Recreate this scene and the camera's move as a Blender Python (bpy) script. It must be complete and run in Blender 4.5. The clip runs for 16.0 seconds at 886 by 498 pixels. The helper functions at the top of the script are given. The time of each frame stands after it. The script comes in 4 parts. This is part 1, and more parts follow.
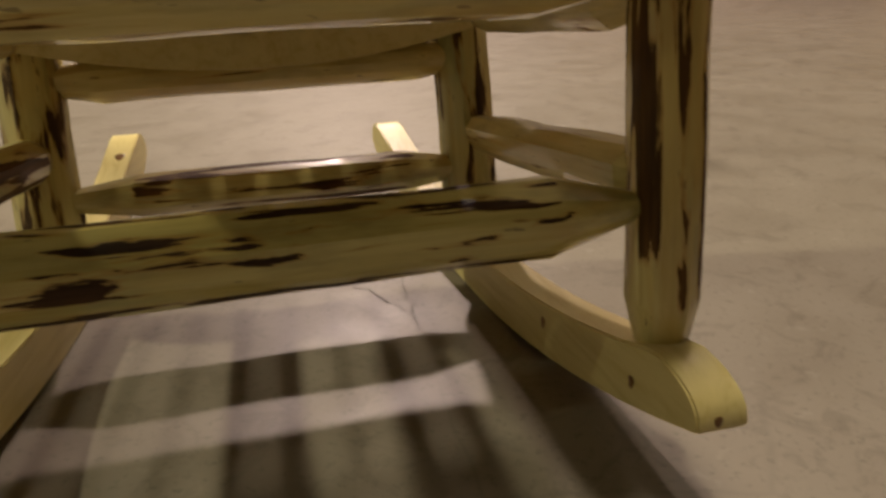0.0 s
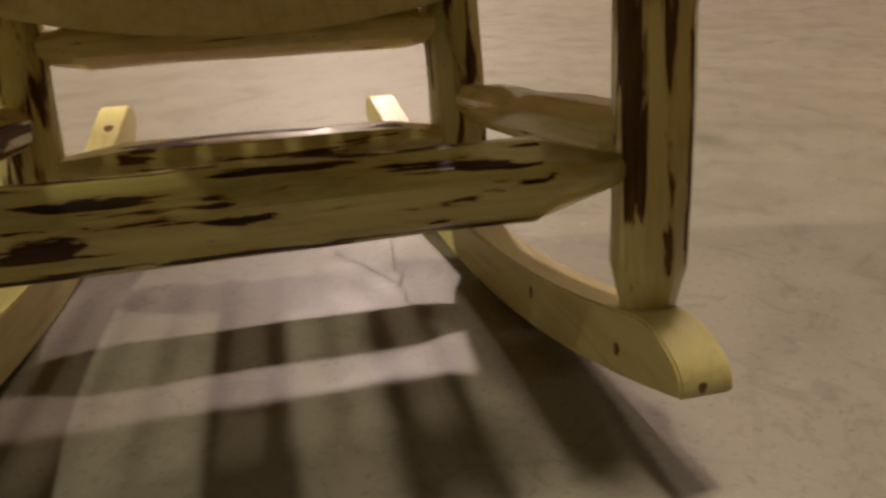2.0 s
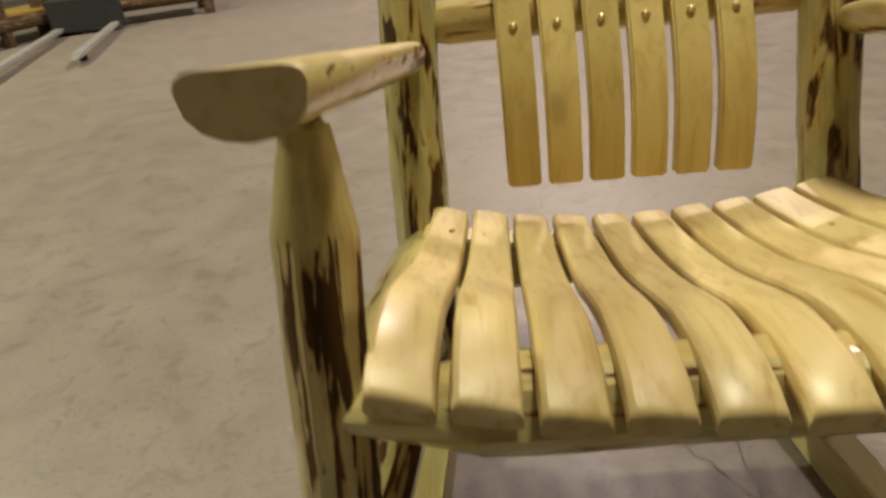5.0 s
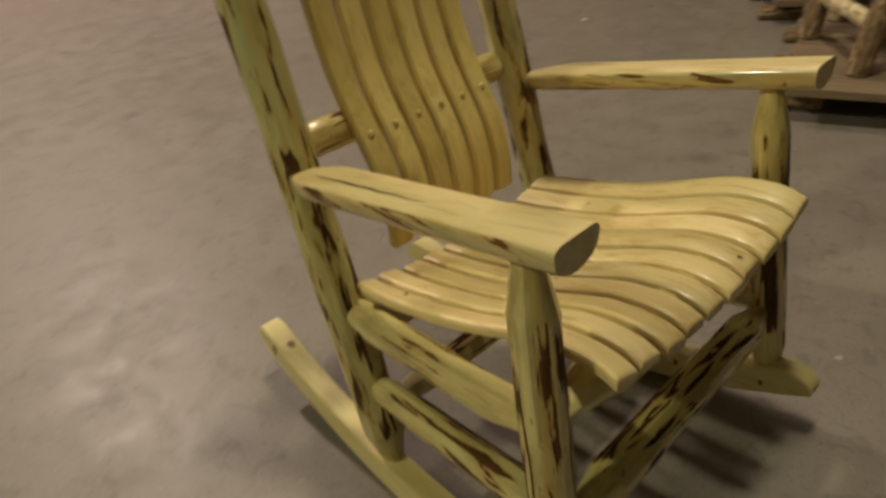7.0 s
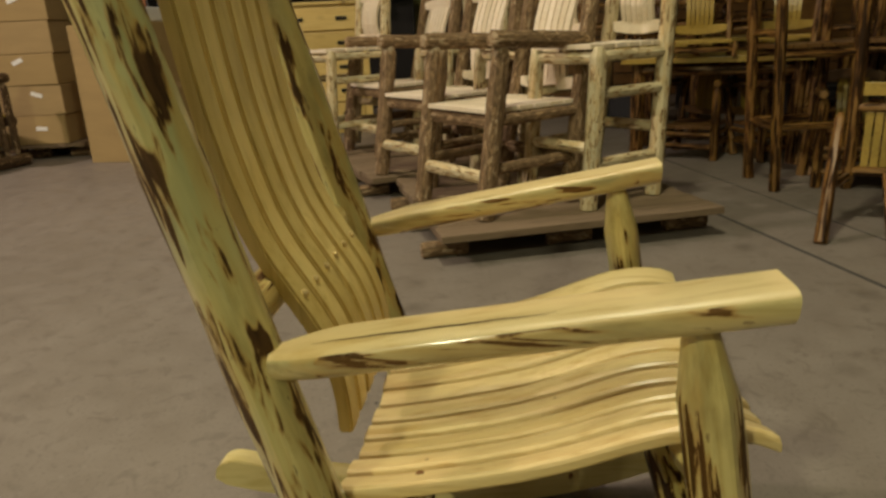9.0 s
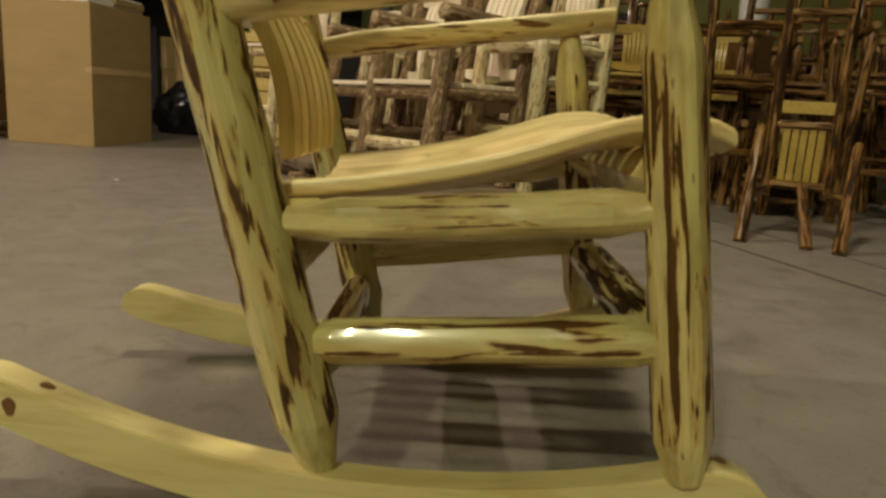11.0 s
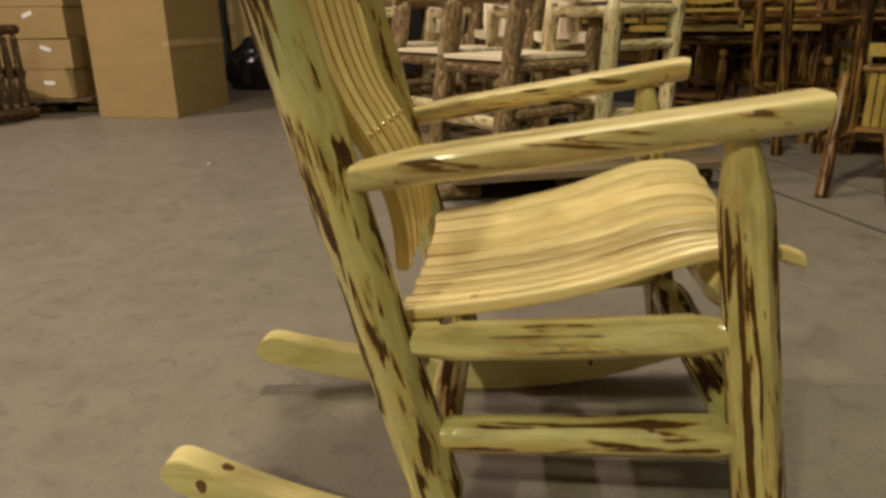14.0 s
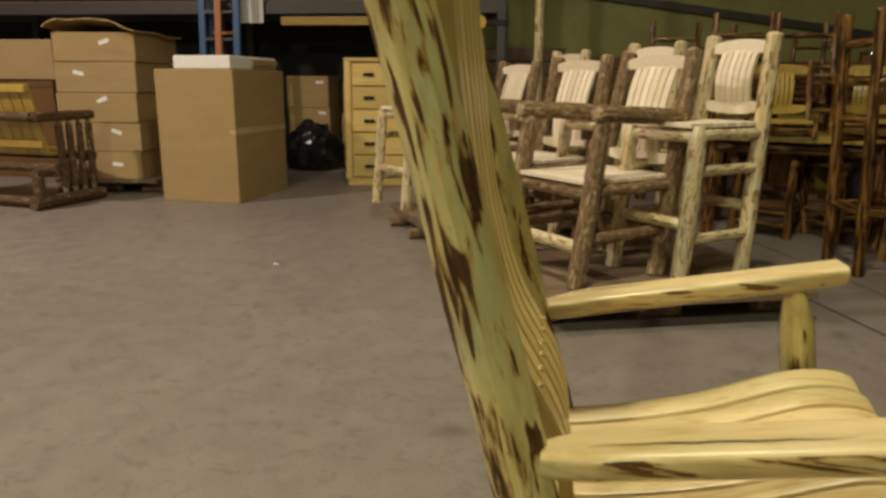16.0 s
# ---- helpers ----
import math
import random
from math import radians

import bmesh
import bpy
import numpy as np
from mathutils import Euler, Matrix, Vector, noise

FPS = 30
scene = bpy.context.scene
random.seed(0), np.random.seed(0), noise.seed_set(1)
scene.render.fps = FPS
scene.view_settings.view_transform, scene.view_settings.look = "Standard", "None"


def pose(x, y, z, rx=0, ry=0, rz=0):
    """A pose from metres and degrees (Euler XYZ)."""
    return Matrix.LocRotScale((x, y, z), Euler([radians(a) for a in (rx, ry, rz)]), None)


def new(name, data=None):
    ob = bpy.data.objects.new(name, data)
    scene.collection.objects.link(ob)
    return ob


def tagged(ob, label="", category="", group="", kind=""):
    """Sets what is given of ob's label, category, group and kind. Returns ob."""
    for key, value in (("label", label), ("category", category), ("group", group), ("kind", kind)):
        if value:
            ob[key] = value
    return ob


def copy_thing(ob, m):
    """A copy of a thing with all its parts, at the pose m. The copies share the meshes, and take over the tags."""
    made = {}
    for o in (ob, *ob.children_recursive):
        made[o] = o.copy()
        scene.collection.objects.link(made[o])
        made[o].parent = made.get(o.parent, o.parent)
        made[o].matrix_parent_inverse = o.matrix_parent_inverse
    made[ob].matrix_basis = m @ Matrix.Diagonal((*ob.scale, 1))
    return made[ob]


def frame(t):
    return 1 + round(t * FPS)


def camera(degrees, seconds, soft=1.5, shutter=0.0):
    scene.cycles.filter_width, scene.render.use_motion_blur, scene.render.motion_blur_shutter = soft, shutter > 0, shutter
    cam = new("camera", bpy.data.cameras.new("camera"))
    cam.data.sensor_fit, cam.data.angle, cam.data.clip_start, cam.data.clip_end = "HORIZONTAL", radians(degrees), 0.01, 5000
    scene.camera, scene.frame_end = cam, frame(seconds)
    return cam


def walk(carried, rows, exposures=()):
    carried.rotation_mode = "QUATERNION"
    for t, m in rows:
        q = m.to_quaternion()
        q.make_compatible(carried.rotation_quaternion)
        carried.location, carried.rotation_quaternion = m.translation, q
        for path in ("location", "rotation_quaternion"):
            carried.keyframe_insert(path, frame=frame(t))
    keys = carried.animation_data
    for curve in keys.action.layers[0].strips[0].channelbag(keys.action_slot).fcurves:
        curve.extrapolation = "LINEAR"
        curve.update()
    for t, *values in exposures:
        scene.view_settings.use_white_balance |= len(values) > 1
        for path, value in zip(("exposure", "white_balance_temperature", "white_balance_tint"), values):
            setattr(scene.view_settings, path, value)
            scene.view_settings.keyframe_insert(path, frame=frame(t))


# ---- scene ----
# ---- camera ----
cam = camera(64.5, 16.0, soft=2.8, shutter=0.4)
PATH = [
    (0, pose(0.0143, -0.7119, 0.4191, 66.636, 1.701, -13.423)),
    (0.5, pose(0.0527, -0.7198, 0.3989, 64.991, 3.020, -14.870)),
    (1, pose(0.0493, -0.7142, 0.3905, 64.194, 1.833, -16.248)),
    (1.5, pose(0.0484, -0.7108, 0.3926, 64.253, 1.589, -16.074)),
    (2, pose(0.0308, -0.7123, 0.4003, 65.281, 1.660, -13.149)),
    (2.5, pose(-0.0099, -0.6939, 0.4023, 65.385, 1.340, -7.783)),
    (3, pose(-0.0814, -0.6723, 0.3931, 65.037, 1.973, 0.149)),
    (3.5, pose(-0.1247, -0.6514, 0.4123, 65.198, 1.581, 6.094)),
    (4, pose(-0.1361, -0.6478, 0.4727, 68.170, 2.726, 6.712)),
    (4.5, pose(-0.1465, -0.5904, 0.5768, 65.126, 3.658, 6.223)),
    (4.7, pose(-0.1493, -0.6116, 0.6380, 64.551, 4.470, 4.826)),
    (6.8, pose(-0.7168, -0.6370, 1.0021, 56.484, 4.258, -39.047)),
    (7, pose(-0.7672, -0.5777, 0.9928, 58.684, 4.678, -45.559)),
    (7.5, pose(-0.7885, -0.3664, 0.9683, 61.824, 5.475, -59.427)),
    (8, pose(-0.8257, -0.2069, 0.9738, 63.744, 6.653, -71.357)),
    (8.2, pose(-0.8788, -0.1538, 0.9748, 65.936, 6.983, -76.564)),
    (10.3, pose(-0.9637, 0.0429, 0.5967, 75.751, -0.539, -89.087)),
    (10.5, pose(-0.9793, 0.0307, 0.5572, 76.507, -0.696, -89.156)),
    (11, pose(-1.0045, 0.0147, 0.4726, 78.558, -3.681, -89.238)),
    (11.5, pose(-1.0089, 0.0287, 0.4124, 76.876, -3.065, -88.378)),
    (12, pose(-1.0250, 0.0182, 0.4032, 74.782, -2.568, -88.341)),
    (12.5, pose(-1.0259, 0.0171, 0.4584, 73.959, -1.339, -88.641)),
    (13, pose(-1.0346, 0.0186, 0.5332, 71.544, -0.385, -87.971)),
    (13.5, pose(-1.0531, 0.0364, 0.6410, 71.814, -0.070, -87.122)),
    (14, pose(-1.0722, 0.0606, 0.7389, 71.696, 0.933, -84.510)),
    (14.5, pose(-1.0750, 0.0686, 0.8239, 74.081, -0.671, -81.199)),
    (15, pose(-1.0577, 0.1356, 0.8616, 77.227, -0.904, -81.473)),
    (15.5, pose(-1.0057, 0.2042, 0.8775, 77.938, -1.552, -83.647)),
    (16, pose(-0.9687, 0.2536, 0.9567, 76.824, -0.402, -81.404)),
]
EXPOSURES = [(0, 0.34, 6850, 18), (2.0, 0.39, 6750, 18), (3.5, 0.60, 6300, 14), (4.7, 0.38, 6300, 15), (7.0, -0.33, 6600, 14), (8.2, -0.14, 6650, 11), (10.3, -0.25, 6700, 13), (10.8, -0.12, 6650, 11), (11.5, 0.03, 6650, 9), (13.0, 0.16, 6650, 9), (14.0, 0.06, 6600, 13), (15.0, 0.06, 6500, 15), (16, 0.04, 6500, 14)]
walk(cam, PATH, EXPOSURES)

# ---- world and light ----
world = bpy.data.worlds.new("warehouse_air")
scene.world = world
world.use_nodes = True
world.node_tree.nodes["Background"].inputs[0].default_value = (0.55, 0.5, 0.42, 1)
world.node_tree.nodes["Background"].inputs[1].default_value = 0.02

CEILING = 5.2
LAMPS = [  # x, y, watts, size, colour
    (0.75, 6.4, 370, 0.26, (1.0, 0.825, 0.72)),
    (4.4, -0.7, 12, 0.60, (1.0, 0.83, 0.62)),
    (0.42, 0.24, 122, 0.46, (1.0, 0.94, 0.66)),
    (-5.25, 2.5, 300, 0.30, (0.97, 0.965, 0.62)),
    (-5.25, -2.1, 32, 0.16, (0.97, 0.965, 0.66)),
    # fill added over the pallets to brighten the chairs, no known source
    (2.5, 2.5, 38, 0.6, (1.0, 0.83, 0.64)),
]


def lamp_light(x, y, watts, size, colour):
    data = bpy.data.lights.new("high_bay_light", "AREA")
    data.shape, data.size, data.energy, data.color = "DISK", size, watts, colour
    ob = new("high_bay_light", data)
    ob.matrix_world = pose(x, y, CEILING - 0.42)
    return ob


for row in LAMPS:
    lamp_light(*row)


# ---- materials ----
def nodes_of(name):
    m = bpy.data.materials.new(name)
    m.use_nodes = True
    nt = m.node_tree
    return m, nt, nt.nodes["Principled BSDF"]


def add(nt, kind, **values):
    n = nt.nodes.new(kind)
    for key, value in values.items():
        if key in ("scale", "detail", "rough", "distort", "dist"):
            n.inputs[{"scale": "Scale", "detail": "Detail", "rough": "Roughness", "distort": "Distortion", "dist": "Distance"}[key]].default_value = value
    return n


def coords(nt, scale, seed=True, space="Object"):
    """Object coordinates, stretched, and shifted by each object's own random number."""
    tc = nt.nodes.new("ShaderNodeTexCoord")
    mp = nt.nodes.new("ShaderNodeMapping")
    mp.inputs["Scale"].default_value = scale
    nt.links.new(tc.outputs[space], mp.inputs["Vector"])
    if seed:
        info = nt.nodes.new("ShaderNodeObjectInfo")
        mul = nt.nodes.new("ShaderNodeMath")
        mul.operation = "MULTIPLY"
        mul.inputs[1].default_value = 37.0
        nt.links.new(info.outputs["Random"], mul.inputs[0])
        nt.links.new(mul.outputs[0], mp.inputs["Location"])
    return mp.outputs["Vector"]


def noise_at(nt, vec, scale, detail=4.0, rough=0.55, distort=0.0):
    n = add(nt, "ShaderNodeTexNoise", scale=scale, detail=detail, rough=rough, distort=distort)
    nt.links.new(vec, n.inputs["Vector"])
    return n.outputs["Fac"]


def ramp(nt, fac, stops):
    r = nt.nodes.new("ShaderNodeValToRGB")
    e = r.color_ramp.elements
    while len(e) < len(stops):
        e.new(0.5)
    for el, (pos, col) in zip(e, stops):
        el.position = pos
        el.color = (*col, 1) if len(col) == 3 else col
    nt.links.new(fac, r.inputs["Fac"])
    return r.outputs["Color"]


def mix(nt, fac, a, b, how="MIX"):
    m = nt.nodes.new("ShaderNodeMix")
    m.data_type, m.blend_type = "RGBA", how
    for sock, value in ((m.inputs[0], fac), (m.inputs[6], a), (m.inputs[7], b)):
        if isinstance(value, (int, float)):
            sock.default_value = value
        elif isinstance(value, tuple):
            sock.default_value = (*value, 1)
        else:
            nt.links.new(value, sock)
    return m.outputs[2]


def bump(nt, bsdf, height, strength, distance=0.002):
    b = nt.nodes.new("ShaderNodeBump")
    b.inputs["Strength"].default_value = strength
    b.inputs["Distance"].default_value = distance
    nt.links.new(height, b.inputs["Height"])
    nt.links.new(b.outputs["Normal"], bsdf.inputs["Normal"])


BLACK, WHITE = (0, 0, 0), (1, 1, 1)


def log_material(name, pale, deep, bark, cover, green=0.3, rough=0.34, coat=0.8, axis=2, across=70.0, stretch=0.075, soft=0.012, moss=0.48, rag=0.20):
    """A hand-peeled log lying along a local axis: pale wood, strips of bark left on, greenish sapwood.
    The mesh's "bark" attribute is 0 where the wood is cut clean."""
    m, nt, bsdf = nodes_of(name)
    s1, s2, s3 = [1.0] * 3, [1.0] * 3, [1.0] * 3
    s1[axis], s2[axis], s3[axis] = stretch, 0.05, 0.30
    along, fine, blunt = coords(nt, tuple(s1)), coords(nt, tuple(s2)), coords(nt, tuple(s3))
    grain = noise_at(nt, fine, 130, 3)
    wood = ramp(nt, grain, [(0.3, deep), (0.62, pale)])
    tint = noise_at(nt, blunt, 11, 3)
    wood = mix(nt, ramp(nt, tint, [(moss, BLACK), (moss + 0.16, (green,) * 3)]), wood, (pale[0] * 0.64, pale[1] * 0.78, pale[2] * 0.92))
    mottle = noise_at(nt, blunt, 30, 4, 0.6)
    wood = mix(nt, 1.0, wood, ramp(nt, mottle, [(0.34, (0.66, 0.64, 0.60)), (0.52, (0.97, 0.97, 0.97)), (0.7, (1.0, 1.0, 1.0))]), "MULTIPLY")
    amber = noise_at(nt, along, 34, 3, 0.55, 0.4)
    wood = mix(nt, ramp(nt, amber, [(0.52, BLACK), (0.64, (0.55,) * 3)]), wood, (pale[0] * 0.82, pale[1] * 0.66, pale[2] * 0.45))
    specks = noise_at(nt, blunt, 120, 2, 0.5)
    wood = mix(nt, ramp(nt, specks, [(0.69, BLACK), (0.73, (0.6,) * 3)]), wood, tuple(c * 0.8 for c in bark))
    strips = noise_at(nt, along, across, 4, 0.5, 0.6)
    ragged = noise_at(nt, blunt, 70, 3, 0.6)
    total = nt.nodes.new("ShaderNodeMath")
    total.operation = "MULTIPLY_ADD"
    total.inputs[1].default_value = rag
    nt.links.new(ragged, total.inputs[0])
    nt.links.new(strips, total.inputs[2])
    kept = nt.nodes.new("ShaderNodeAttribute")
    kept.attribute_name = "bark"
    cut = nt.nodes.new("ShaderNodeMath")
    cut.operation = "MULTIPLY"
    nt.links.new(total.outputs[0], cut.inputs[0])
    nt.links.new(kept.outputs["Fac"], cut.inputs[1])
    edge = 1.10 - cover - (0.20 - rag) * 0.5
    mask = ramp(nt, cut.outputs[0], [(edge - soft, BLACK), (edge + soft, WHITE)])
    halo = ramp(nt, cut.outputs[0], [(edge - 0.06, BLACK), (edge, (0.85,) * 3)])
    shade = noise_at(nt, along, 100, 4)
    dark = ramp(nt, shade, [(0.32, tuple(c * 0.35 for c in bark)), (0.7, bark)])
    wood = mix(nt, halo, wood, (pale[0] * 0.66, pale[1] * 0.44, pale[2] * 0.22))
    nt.links.new(mix(nt, mask, wood, dark), bsdf.inputs["Base Color"])
    bsdf.inputs["Roughness"].default_value = rough
    nt.links.new(ramp(nt, mask, [(0.0, (coat,) * 3), (1.0, (coat * 0.1,) * 3)]), bsdf.inputs["Coat Weight"])
    nt.links.new(ramp(nt, mask, [(0.0, (rough,) * 3), (1.0, (0.6,) * 3)]), bsdf.inputs["Roughness"])
    nt.links.new(ramp(nt, mask, [(0.0, (0.5,) * 3), (1.0, (0.12,) * 3)]), bsdf.inputs["Specular IOR Level"])
    bsdf.inputs["Coat Roughness"].default_value = 0.10
    bump(nt, bsdf, mix(nt, 0.5, mask, noise_at(nt, blunt, 45, 4)), 0.6, 0.002)
    return m


def plank_material(name, pale, deep, knots=1.0, rough=0.40, coat=0.22, axis=1, freq=70):
    """Sawn pine, grain along a local axis, with a few brown knots."""
    m, nt, bsdf = nodes_of(name)
    s = [1.0, 1.0, 1.0]
    s[axis] = 0.06
    vec = coords(nt, tuple(s))
    grain = noise_at(nt, vec, freq, 4, 0.6, 0.6)
    wood = ramp(nt, grain, [(0.28, deep), (0.5, pale), (0.75, tuple(min(1, c * 1.08) for c in pale))])
    broad = noise_at(nt, vec, 12, 2)
    wood = mix(nt, ramp(nt, broad, [(0.4, BLACK), (0.75, (0.28,) * 3)]), wood, (deep[0] * 1.05, deep[1] * 0.95, deep[2] * 0.75))
    k = [1.0, 1.0, 1.0]
    k[axis] = 0.55
    kv = coords(nt, tuple(k))
    vo = add(nt, "ShaderNodeTexVoronoi", scale=7.0)
    nt.links.new(kv, vo.inputs["Vector"])
    spots = ramp(nt, vo.outputs["Distance"], [(0.05, (knots,) * 3), (0.10, BLACK)])
    info = nt.nodes.new("ShaderNodeObjectInfo")
    own = ramp(nt, info.outputs["Random"], [(0.0, (0.80, 0.79, 0.72)), (0.5, (0.94, 0.94, 0.92)), (1.0, (1.0, 1.0, 1.0))])
    wood = mix(nt, 1.0, wood, own, "MULTIPLY")
    ring = ramp(nt, vo.outputs["Distance"], [(0.09, (0.55 * knots,) * 3), (0.22, BLACK)])
    wood = mix(nt, ring, wood, tuple(c * 0.75 for c in deep))
    wood = mix(nt, spots, wood, (0.13, 0.058, 0.015))
    nt.links.new(wood, bsdf.inputs["Base Color"])
    bsdf.inputs["Roughness"].default_value = rough
    bsdf.inputs["Coat Weight"].default_value = coat
    bsdf.inputs["Coat Roughness"].default_value = 0.3
    bump(nt, bsdf, grain, 0.12, 0.001)
    return m


def plain_material(name, colour, vary=0.15, scale=8.0, rough=0.7, metal=0.0, bumpy=0.1, stretch=(1, 1, 1)):
    m, nt, bsdf = nodes_of(name)
    vec = coords(nt, stretch)
    a = noise_at(nt, vec, scale, 5)
    b = noise_at(nt, vec, scale * 9, 3)
    col = ramp(nt, a, [(0.3, tuple(c * (1 - vary) for c in colour)), (0.7, tuple(min(1, c * (1 + vary)) for c in colour))])
    col = mix(nt, ramp(nt, b, [(0.35, (vary,) * 3), (0.6, BLACK)]), col, tuple(c * 0.75 for c in colour))
    nt.links.new(col, bsdf.inputs["Base Color"])
    bsdf.inputs["Roughness"].default_value = rough
    bsdf.inputs["Metallic"].default_value = metal
    bump(nt, bsdf, b, bumpy, 0.002)
    return m


PINE, PINE_DEEP = (0.71, 0.56, 0.27), (0.52, 0.35, 0.125)
M_LOG = log_material("varnished_peeled_log", (0.66, 0.55, 0.22), (0.52, 0.40, 0.13), (0.13, 0.062, 0.016), 0.450, 0.5, across=74, stretch=0.08)
M_REAR = log_material("varnished_rear_log", (0.60, 0.51, 0.20), (0.46, 0.385, 0.13), (0.10, 0.052, 0.018), 0.436, 0.78, across=54, stretch=0.15, soft=0.024, moss=0.43)
M_RUNG = log_material("varnished_rung_log", (0.64, 0.54, 0.22), (0.50, 0.39, 0.13), (0.14, 0.062, 0.018), 0.452, 0.6)
M_FRUNG = log_material("varnished_front_rung", (0.60, 0.51, 0.18), (0.46, 0.37, 0.11), (0.075, 0.036, 0.016), 0.438, 0.9, across=84, stretch=0.12, rag=0.17)
M_LOG_CLEAN = log_material("varnished_clean_log", (0.69, 0.57, 0.24), (0.56, 0.43, 0.15), (0.16, 0.08, 0.025), 0.352, 0.3)
M_ARM_SIDE = log_material("varnished_arm_bark", (0.66, 0.54, 0.24), (0.53, 0.40, 0.14), (0.20, 0.10, 0.03), 0.41, 0.4, axis=1)
M_SLAT = plank_material("varnished_pine_slat", PINE, PINE_DEEP, 0.9)
M_BACK = plank_material("varnished_back_slat", (0.78, 0.62, 0.24), (0.61, 0.45, 0.13), 0.35, axis=2)
M_SAWN = plank_material("varnished_pine_board", (0.71, 0.60, 0.29), (0.59, 0.47, 0.18), 1.0)
M_ARM = plank_material("varnished_arm_wood", (0.70, 0.56, 0.285), (0.54, 0.38, 0.14), 0.6)
M_CRACK = plain_material("dark_wood_crack", (0.10, 0.05, 0.018), 0.3, 90, 0.6)
M_KNOT = plain_material("pine_knot", (0.17, 0.075, 0.02), 0.3, 90, 0.35)
M_SCREW = plain_material("brass_screw_head", (0.72, 0.56, 0.26), 0.1, 80, 0.28, 0.35)


def floor_material():
    m, nt, bsdf = nodes_of("worn_concrete")
    vec = coords(nt, (1, 1, 1), False)
    broad = noise_at(nt, vec, 0.7, 4, 0.6)
    mid = noise_at(nt, vec, 6.5, 6, 0.62, 0.2)
    fine = noise_at(nt, vec, 95, 5, 0.7)
    col = ramp(nt, mid, [(0.30, (0.206, 0.175, 0.146)), (0.5, (0.225, 0.193, 0.163)), (0.8, (0.245, 0.213, 0.181))])
    col = mix(nt, ramp(nt, broad, [(0.35, (0.5,) * 3), (0.6, BLACK)]), col, (0.181, 0.153, 0.126))
    col = mix(nt, ramp(nt, fine, [(0.34, (0.65,) * 3), (0.45, BLACK)]), col, (0.134, 0.113, 0.092))
    pale_spots = noise_at(nt, vec, 38, 3, 0.6)
    col = mix(nt, ramp(nt, pale_spots, [(0.62, BLACK), (0.72, (0.4,) * 3)]), col, (0.302, 0.269, 0.235))
    scuff = noise_at(nt, vec, 16, 5, 0.65, 1.0)
    col = mix(nt, ramp(nt, scuff, [(0.34, (0.6,) * 3), (0.47, BLACK)]), col, (0.143, 0.118, 0.097))
    blot = add(nt, "ShaderNodeTexVoronoi", scale=2.3)
    nt.links.new(vec, blot.inputs["Vector"])
    warp = noise_at(nt, vec, 9, 4, 0.7)
    stain = nt.nodes.new("ShaderNodeMath")
    stain.operation = "MULTIPLY_ADD"
    stain.inputs[1].default_value, stain.inputs[2].default_value = 0.22, -0.06
    nt.links.new(warp, stain.inputs[0])
    near = nt.nodes.new("ShaderNodeMath")
    near.operation = "ADD"
    nt.links.new(blot.outputs["Distance"], near.inputs[0])
    nt.links.new(stain.outputs[0], near.inputs[1])
    col = mix(nt, ramp(nt, near.outputs[0], [(0.06, (0.8,) * 3), (0.20, BLACK)]), col, (0.126, 0.105, 0.084))
    crack = add(nt, "ShaderNodeTexVoronoi", scale=1.3)
    crack.feature = "DISTANCE_TO_EDGE"
    bend = nt.nodes.new("ShaderNodeMix")
    bend.data_type = "VECTOR"
    bend.inputs[0].default_value = 0.06
    swirl = add(nt, "ShaderNodeTexNoise", scale=3.5, detail=5.0)
    nt.links.new(vec, swirl.inputs["Vector"])
    nt.links.new(vec, bend.inputs[4])
    nt.links.new(swirl.outputs["Color"], bend.inputs[5])
    nt.links.new(bend.outputs[1], crack.inputs["Vector"])
    line = ramp(nt, crack.outputs["Distance"], [(0.0010, (0.25,) * 3), (0.0028, BLACK)])
    where = ramp(nt, noise_at(nt, vec, 1.1, 2), [(0.52, BLACK), (0.6, WHITE)])
    col = mix(nt, mix(nt, 1.0, line, where, "MULTIPLY"), col, (0.109, 0.092, 0.076))
    nt.links.new(col, bsdf.inputs["Base Color"])
    r = ramp(nt, mid, [(0.3, (0.38,) * 3), (0.7, (0.58,) * 3)])
    nt.links.new(r, bsdf.inputs["Roughness"])
    bump(nt, bsdf, mix(nt, 0.4, fine, pale_spots), 0.16, 0.0015)
    return m


M_FLOOR = floor_material()
M_GREEN = plain_material("green_painted_wall", (0.33, 0.335, 0.11), 0.18, 1.5, 0.7)
# Near-black that paints shade: behind the rack and between the crate boards.
M_SHADE = plain_material("painted_shade", (0.018, 0.016, 0.014), 0.2, 1.2, 0.85)
M_GREYWALL = plain_material("grey_block_wall", (0.30, 0.28, 0.24), 0.15, 1.2, 0.85)
M_CEIL = plain_material("grey_roof_deck", (0.16, 0.155, 0.145), 0.15, 2, 0.8)
M_CARD = plain_material("cardboard", (0.345, 0.24, 0.10), 0.08, 3, 0.8, 0, 0.06, (1, 1, 4))
M_CARD2 = plain_material("pale_cardboard", (0.345, 0.243, 0.108), 0.08, 3, 0.8, 0, 0.06, (1, 1, 4))
M_TAPE = plain_material("clear_packing_tape", (0.50, 0.36, 0.20), 0.05, 8, 0.2)
M_PAPER = plain_material("white_paper", (0.75, 0.74, 0.70), 0.05, 20, 0.7)
M_BAG = plain_material("black_plastic_bag", (0.012, 0.012, 0.014), 0.2, 20, 0.22, 0, 0.3)
M_PALLET = plank_material("brown_pallet_wood", (0.22, 0.155, 0.095), (0.12, 0.08, 0.05), 0.6, 0.8, 0.0)
